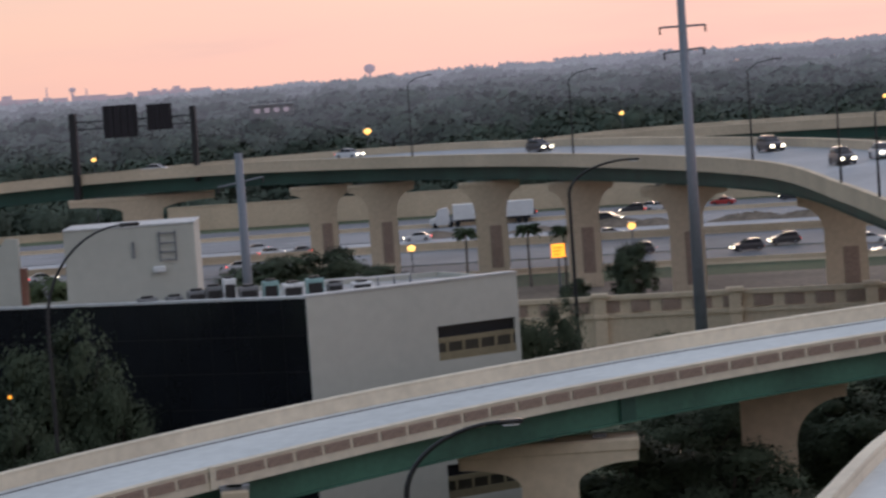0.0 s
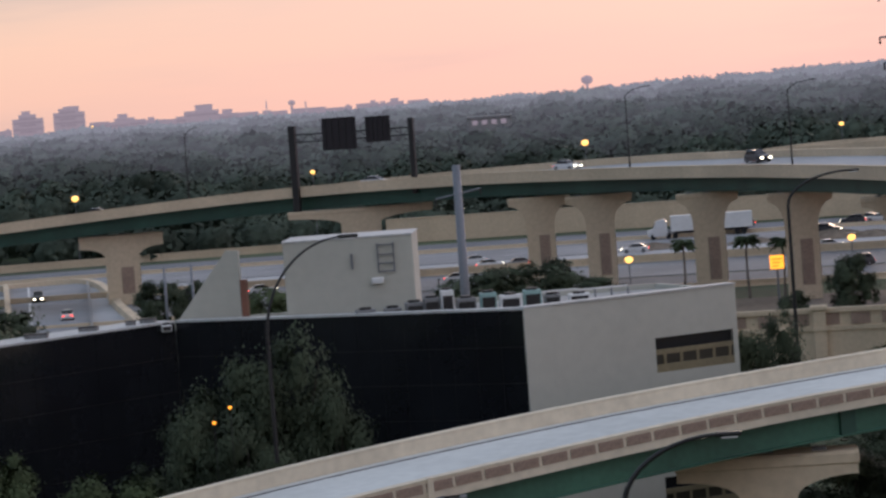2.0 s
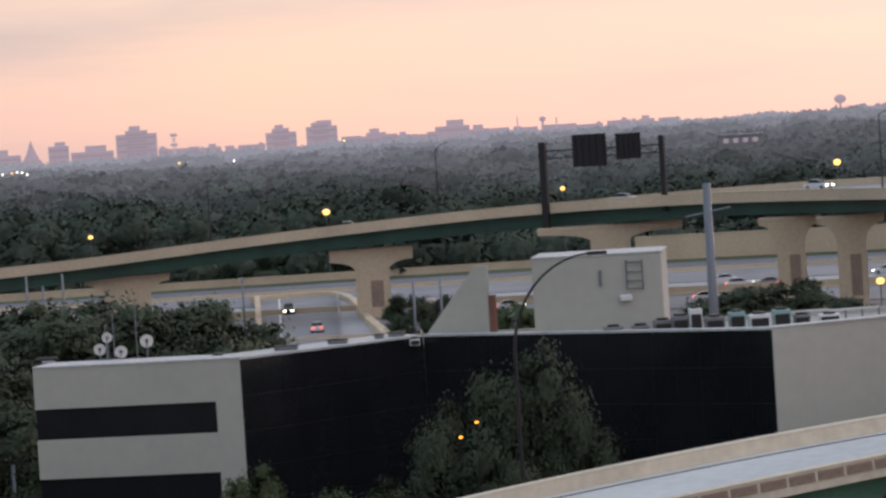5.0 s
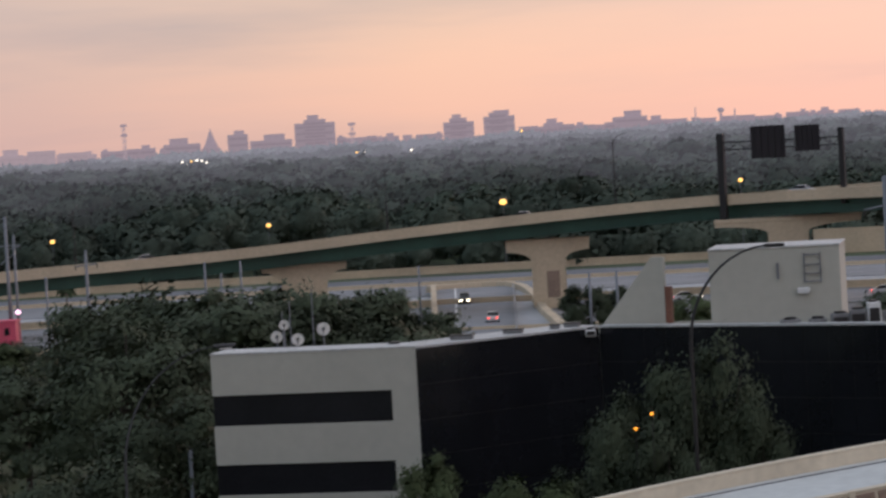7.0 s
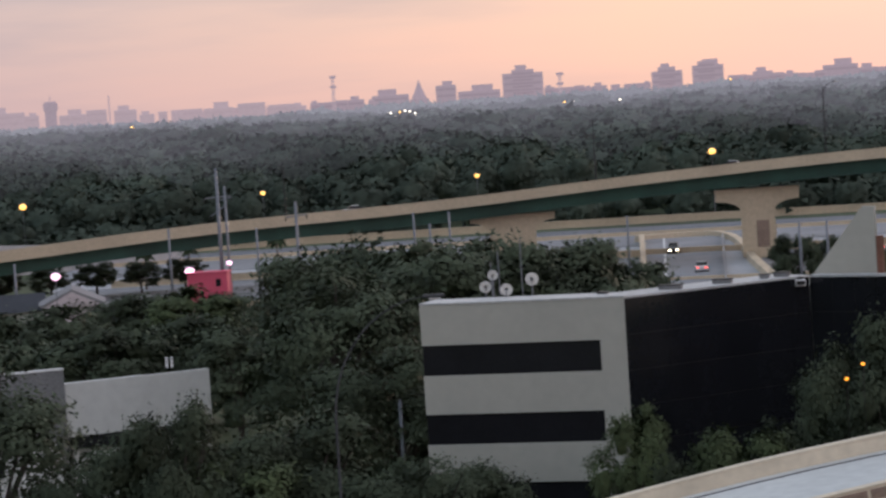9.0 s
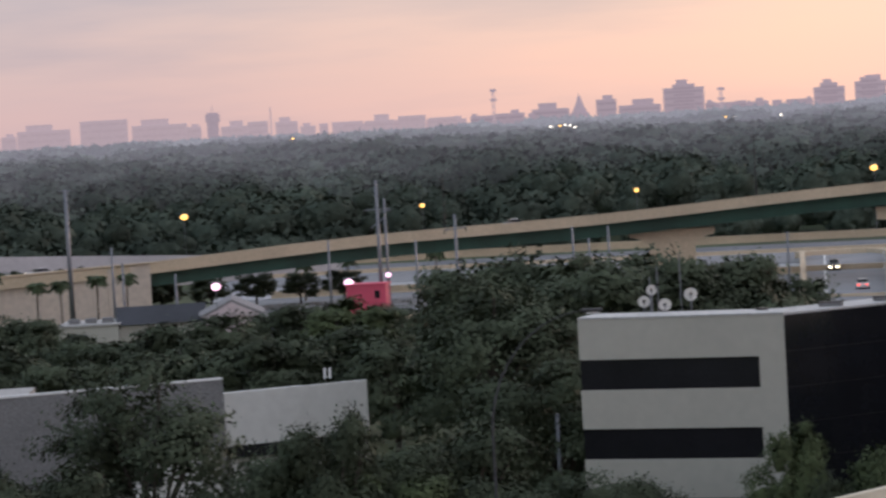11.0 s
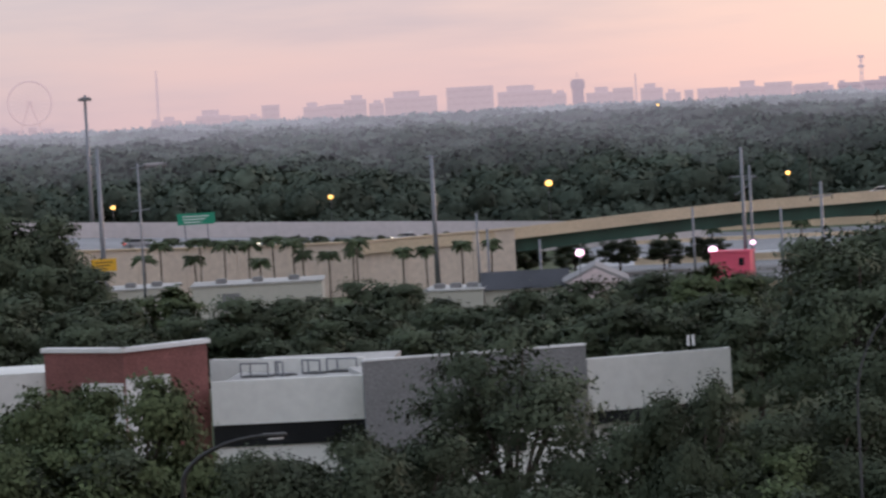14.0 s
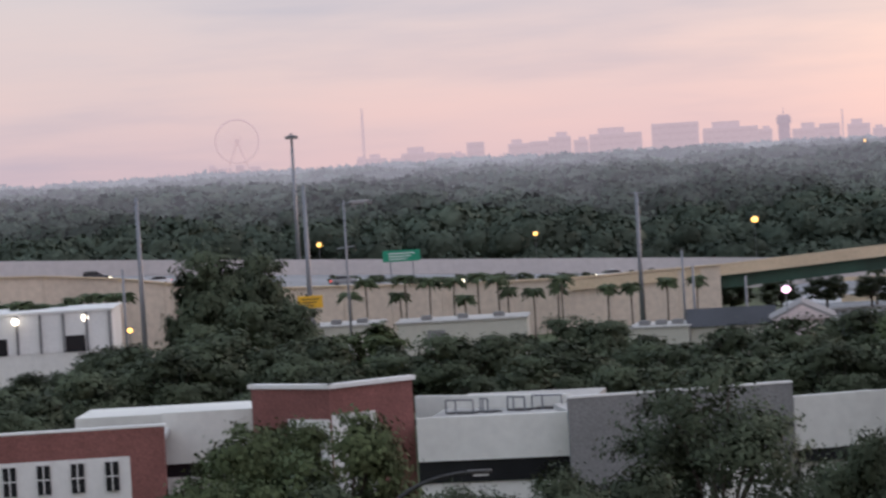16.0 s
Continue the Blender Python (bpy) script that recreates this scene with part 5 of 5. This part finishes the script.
def lorry(p, turn, label):
    th = thing("lorry", p, turn, label, "lorry", "lorries")
    part("trailer", box(14.5, 2.55, 2.75, -1.5, 0, 1.25, bev=0.06), WHITE, th, "plain white box trailer")
    part("cab", loft([(6.4, 1.2, 0.6, 3.0, 1.1), (6.9, 1.22, 0.5, 3.6, 1.1), (8.4, 1.22, 0.5, 3.2, 1.05), (8.9, 1.15, 0.5, 1.9, 1.05), (9.9, 1.0, 0.6, 1.6, 0.9)]), PAINTS[0], th)
    part("windscreen", box(0.1, 1.9, 0.8, 8.75, 0, 2.0), DARK, th)
    part("chassis", box(13, 1.0, 0.4, -1.5, 0, 0.8), BLACK, th)
    for x in (-7.2, -6.0, 5.0, 6.2, 8.9):
        for y in (-1.0, 1.0):
            part("wheel", tube([(x, y - 0.15, 0.5), (x, y + 0.15, 0.5)], 0.5, None, 14), TYRE, th)
    return th


lorry(at(16.9, 505, 0.16), 163, "white articulated lorry on the far carriageway")


def mound(az, d, w, h):
    th = tagged(new("earth_mound"), "heap of bare brown earth beside the road", "earth mound", "earth mounds")
    th.matrix_basis = Matrix.Translation(at(az, d, 0.08)) @ pose(0, 0, 0, 0, 0, -az)
    bm = bmesh.new()
    rd = random.Random(int(az * 100))
    rings = [[bm.verts.new((w * f * math.cos(k * math.tau / 18) * rd.uniform(0.85, 1.15), 3.5 * f * math.sin(k * math.tau / 18), h * (1 - f) ** 0.8 * rd.uniform(0.6, 1.2))) for k in range(18)] for f in (1.0, 0.72, 0.45, 0.2)]
    for a, b in zip(rings, rings[1:]):
        for k in range(18):
            bm.faces.new((a[k], a[(k + 1) % 18], b[(k + 1) % 18], b[k]))
    bm.faces.new(rings[-1])
    part("earth", bm, DIRT, th, smooth=True)
    return th


for az, d, w, h in [(15.9, 478, 6, 1.1), (19.5, 474, 8, 1.6), (20.3, 472, 6, 1.2), (22.2, 470, 7, 1.5), (17.9, 476, 5, 0.9), (23.4, 468, 8, 1.2)]:
    mound(az, d, w, h)
for kind, az, d, turn in [(1, 19.9, 512, 172), (0, 20.4, 516, 172), (1, 19.4, 488, 350), (0, 15.5, 470, 178), (3, 16.3, 520, 170), (1, 13.6, 455, 5), (0, 12.2, 470, 186), (3, 9.0, 440, 2), (1, 22.9, 405, 195), (0, 24.6, 396, 14), (1, 19.95, 402, 196), (0, 1.4, 470, 4), (3, 0.6, 455, 182), (0, -3.4, 470, 3)]:
    park(kind, at(az, d, 0.18), -az + turn)

# ---- exit road climbing behind the office ----
EXA, EXB = (2.78, 4.45), (300, 500)
tagged(part("exit_road", prism([tuple(at(EXA[0], EXB[0]).xy), tuple(at(EXA[1], EXB[0]).xy), tuple(at(EXA[1], EXB[1]).xy), tuple(at(EXA[0], EXB[1]).xy)], 0, 0.45), GREYROAD), "grey exit road running away from the viewer", "road", kind="structure")
for a, w in ((EXA[0], 0.9),):
    ln = spline([at(a, 300, 0.4), at(a, 400, 0.4), at(a, 500, 0.4)], 20)
    tagged(part("kerb_wall", sweep(ln, rect(-w / 2, w / 2, -0.4, 1.0)), TAN), "tan concrete side wall of the exit road", "barrier", kind="structure")
ln = spline([at(3.22, 300, 0.45), at(3.22, 400, 0.45), at(3.22, 500, 0.45)], 30)
tagged(part("lane_line", sweep(ln, rect(-0.16, 0.16, 0.004, 0.016)), WHITE), "white painted lane line", "road marking", kind="structure")
ln = spline([at(4.42, 300, 0.45), at(4.42, 400, 0.45), at(4.40, 490, 0.45)], 20)
tagged(part("guard_rail", sweep(ln, rect(-0.12, 0.12, 0.35, 0.75)), STEEL), "grey steel guard rail between the lanes", "guard rail", kind="structure")
cw = spline([at(2.68, 499, 1.0), at(3.4, 503, 1.0), at(4.1, 502, 1.0), at(4.45, 495, 1.0), at(4.67, 480, 1.0), at(4.85, 455, 1.0), at(5.0, 425, 1.0), at(5.27, 395, 1.0), at(5.75, 350, 1.0)], 5)
tagged(part("curved_wall", sweep(cw, [(-0.85, -1.0), (0.85, -1.0), (0.6, 0.2), (-0.6, 0.2)]), TAN), "curving tan concrete wall round the exit road", "wall", kind="structure")
cw = [p for p in cw if p.y < 485 and p.x > 35]
tagged(part("slip_lane", sweep([p + Vector((-5.5, 0, -0.66)) for p in cw], rect(-5.0, 5.0, -0.3, 0)), ROADC), "pale slip lane beside the exit road", "road", kind="structure")
park(1, at(3.4, 455, 0.45), 266)
park(0, at(3.95, 408, 0.45), 86)


# ---- palms ----
PALM = mat("palm_frond", (0.055, 0.075, 0.035), 0.6, var=0.3, grain=0.2, bump=0, per=0.3, spec=0.2)


PALM_BARK = mat("grey_palm_trunk", (0.17, 0.14, 0.115), 0.9, var=0.2, size=0.5, grain=0.25)


def make_palm(h, r, seed):
    rd = random.Random(seed)
    th = thing("palm_tree", (0, 0, 0), 0, "dark palm tree with a shaggy crown", "palm tree", "palms")
    part("trunk", tube([(0, 0, 0), (0.12, 0, h * 0.35), (0.15, 0.05, h * 0.7), (0.05, 0.1, h)], [0.22, 0.16, 0.14, 0.16]), PALM_BARK, th)
    vsl, fsl = [], []
    for k in range(58):
        a, e = rd.uniform(0, math.tau), rd.uniform(-0.35, 0.62)
        L = r * rd.uniform(0.75, 1.15)
        prev = None
        for s in range(5):
            t = s / 4
            x = L * t * math.cos(e) + 0.02
            z = h + L * (t * math.sin(e) - 0.5 * t * t)
            wd = 0.34 * math.sin(math.pi * min(0.97, t * 0.85 + 0.12))
            px, py = x * math.cos(a) + 0.05, x * math.sin(a) + 0.1
            ox, oy = -math.sin(a) * wd, math.cos(a) * wd
            i = len(vsl)
            vsl += [(px + ox, py + oy, z - 0.1), (px, py, z + 0.05), (px - ox, py - oy, z - 0.1)]
            if prev is not None:
                fsl += [(prev, prev + 1, i + 1, i), (prev + 1, prev + 2, i + 2, i + 1)]
            prev = i
    raw("crown", vsl, fsl, PALM, th)
    return th


PALM_H = [5.8, 7.8, 9.6, 11.2]
palms = [make_palm(h, r, k + 1) for k, (h, r) in enumerate(zip(PALM_H, (1.7, 1.75, 1.85, 1.9)))]
pu = [False] * 4
pr = random.Random(11)
# headings and crown heights along the foot of the wall
PALM_TOPS = [(-17.9, 9.3), (-17.6, 11.0), (-16.8, 11.0), (-16.3, 10.8), (-15.8, 10.6), (-15.3, 10.9), (-14.9, 10.6), (-14.7, 8.8), (-14.2, 8.3), (-13.7, 8.6), (-13.6, 10.2), (-12.7, 8.4), (-12.2, 8.6), (-11.5, 8.6), (-10.9, 8.7), (-15.6, 8.2), (-16.9, 8.6)]
spots = [(a, pr.uniform(400, 412), z) for a, z in PALM_TOPS]
spots += [(16.45, 362, 8.0), (17.75, 358, 8.2), (18.45, 352, 8.0), (-4.6, 470, 6.5), (-7.3, 455, 6.5), (-6.4, 462, 6.5)]
spots += [(-25.2 + 0.34 * k, pr.uniform(390, 404), pr.uniform(10.8, 12.4)) for k in range(9)]
for az, d, top in spots:
    i = min(range(4), key=lambda q: abs(PALM_H[q] + 0.5 - top))
    m = Matrix.Translation(at(az, d, 0)) @ pose(0, 0, 0, 0, 0, pr.uniform(0, 360))
    if not pu[i]:
        pu[i] = True
        ob = palms[i]
        ob.matrix_basis = m
    else:
        ob = copy_thing(palms[i], m)
    ob.scale = (1.0, 1.0, top / (PALM_H[i] + 0.5))


def raised_z(az, d):
    """Height of the raised motorway surface in the west."""
    f = np.interp(az, [-24, -21.6, -20, -18, -16, -13.4, -12, -10.4], [12.75, 10.55, 9.05, 8.55, 8.05, 7.35, 7.7, 8.05])
    b = np.interp(az, [-24.9, -22, -19.5, -15.8, -10.4], [11.0, 9.5, 8.1, 5.95, 3.1])
    return float(f + (b - f) * (d - 427) / 90)


for kind, az, d, u in [(0, -21.8, 424, 8), (0, -15.3, 432, 14), (3, -18.0, 432, 20), (1, -23.0, 424, 12), (0, -12.6, 432, 16)]:
    park(kind, at(az, d + u, raised_z(az, d + u) + 0.03), -az + (0 if kind else 180))

# ---- shrubs ----
def shrub(az, d, z, r, h, label="low dark green clipped shrub"):
    th = thing("shrub", at(az, d, z), 0, label, "shrub", "shrubs")
    _, pts, nrm, (lcs, lrs) = crown_points(r, r, h * 0.5, h * 0.5, 30, 36, r * 0.35, 8)
    pts[:, 2] = np.clip(pts[:, 2] - pts[:, 2].min(), 0.05, None)
    fast_mesh("foliage", *merge(leaf_sprays(pts, rng.uniform(0.12, 0.26, len(pts)), nrm), lumps(lcs, lrs * 0.5)), LEAF, th)
    return th


for k in range(17):
    az = -18.2 + k * 0.43
    shrub(az, 458 + 4 * math.sin(k), raised_z(az, 458) - 0.1, pr.uniform(1.0, 2.4), pr.uniform(0.9, 1.5))
for az, d, r, h in [(11.75, 330, 3.2, 3.4), (12.4, 326, 2.6, 3.0), (10.6, 300, 2.4, 2.6), (14.3, 340, 3, 3), (15.6, 345, 2.6, 2.8), (16.2, 310, 3.0, 2.4), (7.4, 320, 4, 4), (6.4, 310, 4, 4.5), (5.7, 320, 3, 4), (1.2, 300, 5, 6), (2.3, 290, 4, 5.5), (0.2, 310, 5, 6), (20.3, 290, 2.5, 4), (23.2, 300, 3, 3), (21.8, 305, 3, 2.5)]:
    shrub(az, d, -0.15, r, h, "wild dark green bush beside the road")

# ---- low shops west of the office ----
shops = thing("shop_building", at(-15, 205, 0), 0, "low shopping centre with white, grey and red brick walls", "building")
so2 = shops.location


def wall2(name, az0, d0, az1, d1, z0, z1, m, thick=0.5, out=0.0, label="", parent=None):
    p, q = at(az0, d0).xy - so2.xy, at(az1, d1).xy - so2.xy
    dd = (q - p).normalized()
    nn = Vector((dd.y, -dd.x))
    a, b = p + nn * out, q + nn * out
    c, e = b - nn * thick, a - nn * thick
    return part(name, prism([tuple(a), tuple(b), tuple(c), tuple(e)], z0, z1), m, parent or shops, label)


CONC = mat("pale_shop_stucco", (0.66, 0.66, 0.62), 0.85, var=0.1, size=4, grain=0.05, streak=True)
wall2("white_wall", -9.07, 203, -6.16, 207, 5.4, 9.25, CONC, 0.4)
wall2("lower_wall", -9.0, 203.6, -6.75, 206.8, 0, 5.4, CONC, 13)
wall2("window_strip", -9.0, 203.1, -6.3, 206.6, 4.5, 5.4, DARK, 0.3)
wall2("corner_pillar", -6.45, 206.4, -6.18, 206.9, 0, 5.4, CONC, 1.0)
wall2("grey_wall", -13.62, 199, -9.08, 202.5, 3.6, 10.3, GREYB, 0.45)
wall2("grey_coping", -13.62, 199, -9.08, 202.5, 10.304, 10.44, WHITE, 0.6, 0.06, "pale coping")
wall2("white_base", -11.8, 199.6, -9.3, 201.8, 0, 5.2, CONC, 0.3, 0.9)
wall2("window", -10.75, 200.2, -10.45, 200.4, 3.3, 4.5, DARK, 0.2, 0.96)
wall2("white_wall", -16.72, 203, -13.62, 201.5, 6.0, 9.15, CONC, 0.5)
wall2("dark_band", -16.72, 203.2, -13.62, 201.7, 4.4, 6.0, DARK, 0.5)
wall2("white_base", -16.72, 203.4, -13.62, 201.9, 0, 4.4, CONC, 0.5)
wall2("roof_deck", -8.95, 204, -6.3, 207.5, 7.6, 8.0, ROOF, 13)
wall2("end_wall", -6.4, 207.4, -6.6, 220, 0, 8.0, CONC, 0.4)
wall2("roof_deck", -13.5, 200, -9.2, 203.2, 8.7, 9.1, ROOF, 9)
wall2("end_wall", -9.3, 202.8, -9.45, 211, 0, 9.0, GREYB, 0.4)
wall2("brick_return", -16.95, 205.6, -17.15, 213, 0, 10.6, BRICK, 0.5)
wall2("brick_return", -19.8, 213, -19.85, 206.4, 0, 10.6, BRICK, 0.5)
wall2("roof_deck", -19.9, 207, -16.9, 206.5, 10.2, 10.6, ROOF, 8)
wall2("roof_deck", -26.9, 197.8, -21.95, 195.8, 8.8, 9.2, ROOF, 13)
wall2("brick_return", -22.05, 195.6, -22.3, 209, 0, 9.2, BRICK, 0.5)
wall2("roof_deck", -21.8, 208.6, -20.1, 207.6, 8.2, 8.6, ROOF, 12)
wall2("roof_deck", -16.72, 203.6, -13.6, 202.0, 8.0, 8.5, ROOF, 26)
wall2("back_parapet", -16.72, 218, -13.62, 212, 0, 9.5, CONC, 0.5)
wall2("brick_wall", -20.03, 206, -18.45, 201.5, 0, 11.8, BRICK, 0.5)
wall2("brick_wall", -18.45, 201.5, -16.76, 205.5, 0, 11.8, BRICK, 0.5)
wall2("coping", -20.08, 206.1, -18.45, 201.4, 11.804, 12.12, WHITE, 0.8, 0.12, "white coping")
wall2("coping", -18.45, 201.4, -16.7, 205.6, 11.804, 12.12, WHITE, 0.8, 0.12, "white coping")
wall2("white_panel", -19.3, 204, -18.46, 201.6, 3.0, 9.6, WHITE, 0.3, 0.12)
wall2("white_panel", -18.44, 201.6, -17.55, 203.6, 3.0, 9.9, WHITE, 0.3, 0.12)
wall2("window", -19.1, 203.4, -18.65, 202.2, 4.0, 8.9, DARK, 0.2, 0.17)
wall2("window", -18.2, 202.2, -17.7, 203.3, 4.0, 9.1, DARK, 0.2, 0.17)
wall2("white_wall", -21.86, 208, -20.03, 207, 6.5, 10.3, CONC, 0.4)
wall2("dark_band", -21.86, 208.4, -20.03, 207.4, 5.5, 6.5, DARK, 10)
wall2("white_base", -21.86, 208.2, -20.03, 207.2, 0, 5.5, CONC, 10)
wall2("roof_slab", -23.6, 226, -20.0, 224, 0, 8.8, CONC, 8)
wall2("brick_wall", -27, 197, -21.83, 195, 0, 10.5, BRICK, 0.5)
wall2("coping", -27, 197, -21.8, 195, 10.504, 10.66, WHITE, 0.7, 0.06, "white coping")
wall2("white_panel", -26.6, 196.9, -22.55, 195.3, 2.0, 8.6, WHITE, 0.3, 0.14)
for az in (-26.3, -25.64, -24.96, -24.28, -23.6, -22.91):
    dw = 195.3 + (-22.55 - az) * 0.395
    wd = wall2("window", az - 0.13, dw + 0.05, az + 0.13, dw - 0.05, 6.3, 8.3, DARK, 0.2, 0.42)
    wall2("glazing_bar", az - 0.012, dw + 0.005, az + 0.012, dw - 0.005, 6.3, 8.3, WHITE, 0.06, 0.46, parent=wd)
    wall2("glazing_bar", az - 0.13, dw + 0.05, az + 0.13, dw - 0.05, 7.28, 7.36, WHITE, 0.06, 0.455, parent=wd)
for k, (a0, a1) in enumerate([(-16.1, -15.55), (-14.85, -14.5), (-14.35, -13.75), (-15.4, -15.25)]):
    th, w = slab(a0, a1, 212, 211, 8.5, 8.62, 1.2, BLACK, "roof_frame", "dark metal equipment frame on the shop roof", "roof frame", 0)
    part("top_bar", box(w, 0.1, 0.12, 0, 0, 1.0), STEEL, th)
    for s in (-0.5, -0.15, 0.5):
        part("upright", box(0.1, 0.1, 1.05, s * w, 0, 0), STEEL, th)
for az in (-7.0, -6.9):
    tagged(part("vent_pipe", tube([(0, 0, 0), (0, 0, 0.8)], 0.1, None, 8), WHITE), "small white roof vent pipe", "vent pipe").location = at(az, 210, 9.25)

# ---- small buildings before the motorway wall ----


def house(az, d, w, dp, h, ridge, wallm, roofm, label, turn=0):
    th = thing("small_house", at(az, d, 0), -az + turn, label, "house")
    part("wall", box(w, dp, h, 0, dp / 2, 0), wallm, th)
    bm = bmesh.new()
    o = 0.5
    v = [bm.verts.new(q) for q in ((-w / 2 - o, -o, h - 0.1), (w / 2 + o, -o, h - 0.1), (0, -o, h + ridge), (-w / 2 - o, dp + o, h - 0.1), (w / 2 + o, dp + o, h - 0.1), (0, dp + o, h + ridge))]
    for f in ((0, 1, 2), (3, 5, 4), (0, 2, 5, 3), (1, 4, 5, 2), (0, 3, 4, 1)):
        bm.faces.new([v[i] for i in f])
    part("roof", bm, roofm, th)
    gb = bmesh.new()
    tri = [[gb.verts.new(q) for q in ((-w / 2 + 0.1, y, h - 0.2), (w / 2 - 0.1, y, h - 0.2), (0, y, h + ridge - 0.35))] for y in (-o - 0.06, -o + 0.02)]
    gb.faces.new(tri[0])
    gb.faces.new(tri[1][::-1])
    for q in range(3):
        gb.faces.new((tri[0][q], tri[0][(q + 1) % 3], tri[1][(q + 1) % 3], tri[1][q]))
    part("gable_board", gb, wallm, th)
    part("gable", prism([(-w / 2 + 0.2, -0.06), (w / 2 - 0.2, -0.06), (w / 2 - 0.2, 0.1), (-w / 2 + 0.2, 0.1)], 0.3, h - 0.12), wallm, th)
    part("window", box(1.0, 0.06, 1.2, -w * 0.2, -0.1, h - 2.6), DARK, th)
    part("door", box(1.0, 0.06, 2.0, w * 0.2, -0.1, 0.05), GREYB, th)
    return th


PINK = mat("pinkish_white_siding", (0.60, 0.52, 0.52), 0.8, var=0.1)
SLATE = mat("slate_roof", (0.04, 0.043, 0.052), 0.8, var=0.2, size=2)
GREYROOF = mat("grey_shingle", (0.25, 0.24, 0.24), 0.85, var=0.2)
house(-8.8, 352, 7.4, 10, 5.3, 1.9, PINK, GREYROOF, "small pinkish white house with a grey gable roof")
house(-9.4, 366, 8, 10.5, 4.2, 2.0, WHITEC, SLATE, "low house with a dark slate roof", 90)
house(-7.3, 362, 14, 8, 4.0, 0.5, mat("blue_grey_siding", (0.13, 0.15, 0.18), 0.8), GREYROOF, "long low blue grey shed")
th, w = slab(-6.47, -5.67, 349, 348, 0, 8.1, 3.0, RED, "red_kiosk", "bright red box-shaped tower with a dark window", "tower")
part("window", box(0.6, 0.08, 0.9, 1.4, -0.05, 6.5), DARK, th)
part("roof_edge", box(w + 0.16, 3.2, 0.2, 0, 1.5, 8.1), RED, th)
for a0, a1, d, h in [(-17.0, -14.35, 372, 6.0), (-12.3, -11.1, 362, 4.3), (-19.2, -17.3, 375, 6.0)]:
    th, w = slab(a0, a1, d, d - 1, 0, h, 9, WHITEC, "low_shed", "low pale flat-roofed shed before the motorway wall")
    part("door", box(2.4, 0.08, 2.4, -w * 0.2, -0.05, h - 3.4), GREYB, th)
    part("roof_edge", box(w + 0.4, 9.4, 0.22, 0, 4.5, h + 0.004), ROOF, th)
    for q in range(3):
        part("roof_unit", box(1.4, 1.2, 0.6, w * (q - 1) * 0.28, 3.0, h + 0.23, bev=0.04), GREYB, th)
hall, w = slab(-26.5, -22.72, 384, 381, 4.6, 9.9, 14, WHITE, "white_hall", "white hall with wall lamps and dark doorways")
part("plinth", box(w, 14, 4.6, 0, 7.05, -4.6), CONC, hall, "pale grey plinth")
part("roof_edge", box(w + 0.5, 14.4, 0.3, 0, 7, 5.304), WHITE, hall)
for k in range(8):
    part("pilaster", box(0.35, 0.3, 5.2, w / 2 - 0.4 - k * 3.1, -0.14, 0), GREYB, hall)
for x in (4.4, -6.0, 7.5 - 15):
    part("doorway", box(2.6, 0.1, 2.2, x + 3.2, -0.05, 0.0), DARK, hall)
for az in (-23.27, -24.66):
    q = at(az, 381.5, 28 - 248 * 381.5 / 5000)
    bm = bmesh.new()
    bmesh.ops.create_icosphere(bm, subdivisions=2, radius=0.5)
    tagged(part("wall_lamp", bm, LAMP_W), "bright white lamp on the hall wall", "wall lamp", "hall lamps").location = q
tagged(part("car_park", prism([tuple(at(-28, 300).xy), tuple(at(-22.2, 300).xy), tuple(at(-22.2, 380).xy), tuple(at(-28, 380).xy)], 0.02, 0.12), ASPHALT), "worn grey asphalt car park", "car park", kind="structure")
for k in range(7):
    park(k % 4 if k % 4 != 2 else 0, at(-25.6 + 0.5 * k, 322 + (k % 3) * 7, 0.12), 20 + 70 * (k % 2))

# underpass in the west wall; a black slab stands in for its shade
for k in range(6):
    th = thing("wall_column", at(-25.4 + 0.5 * k, 417.4, 0), 25, "square tan column under the raised road", "column", "wall columns")
    part("column", box(1.3, 1.2, 7.0, bev=0.05), TAN, th)
tagged(part("underpass_opening", box(19.5, 0.5, 2.2, 0, 0, 6.6), BLACK), "black slab for the shaded opening under the raised road", "girder").matrix_basis = Matrix.Translation(at(-24.1, 418.9, 0)) @ pose(0, 0, 0, 0, 0, 24)
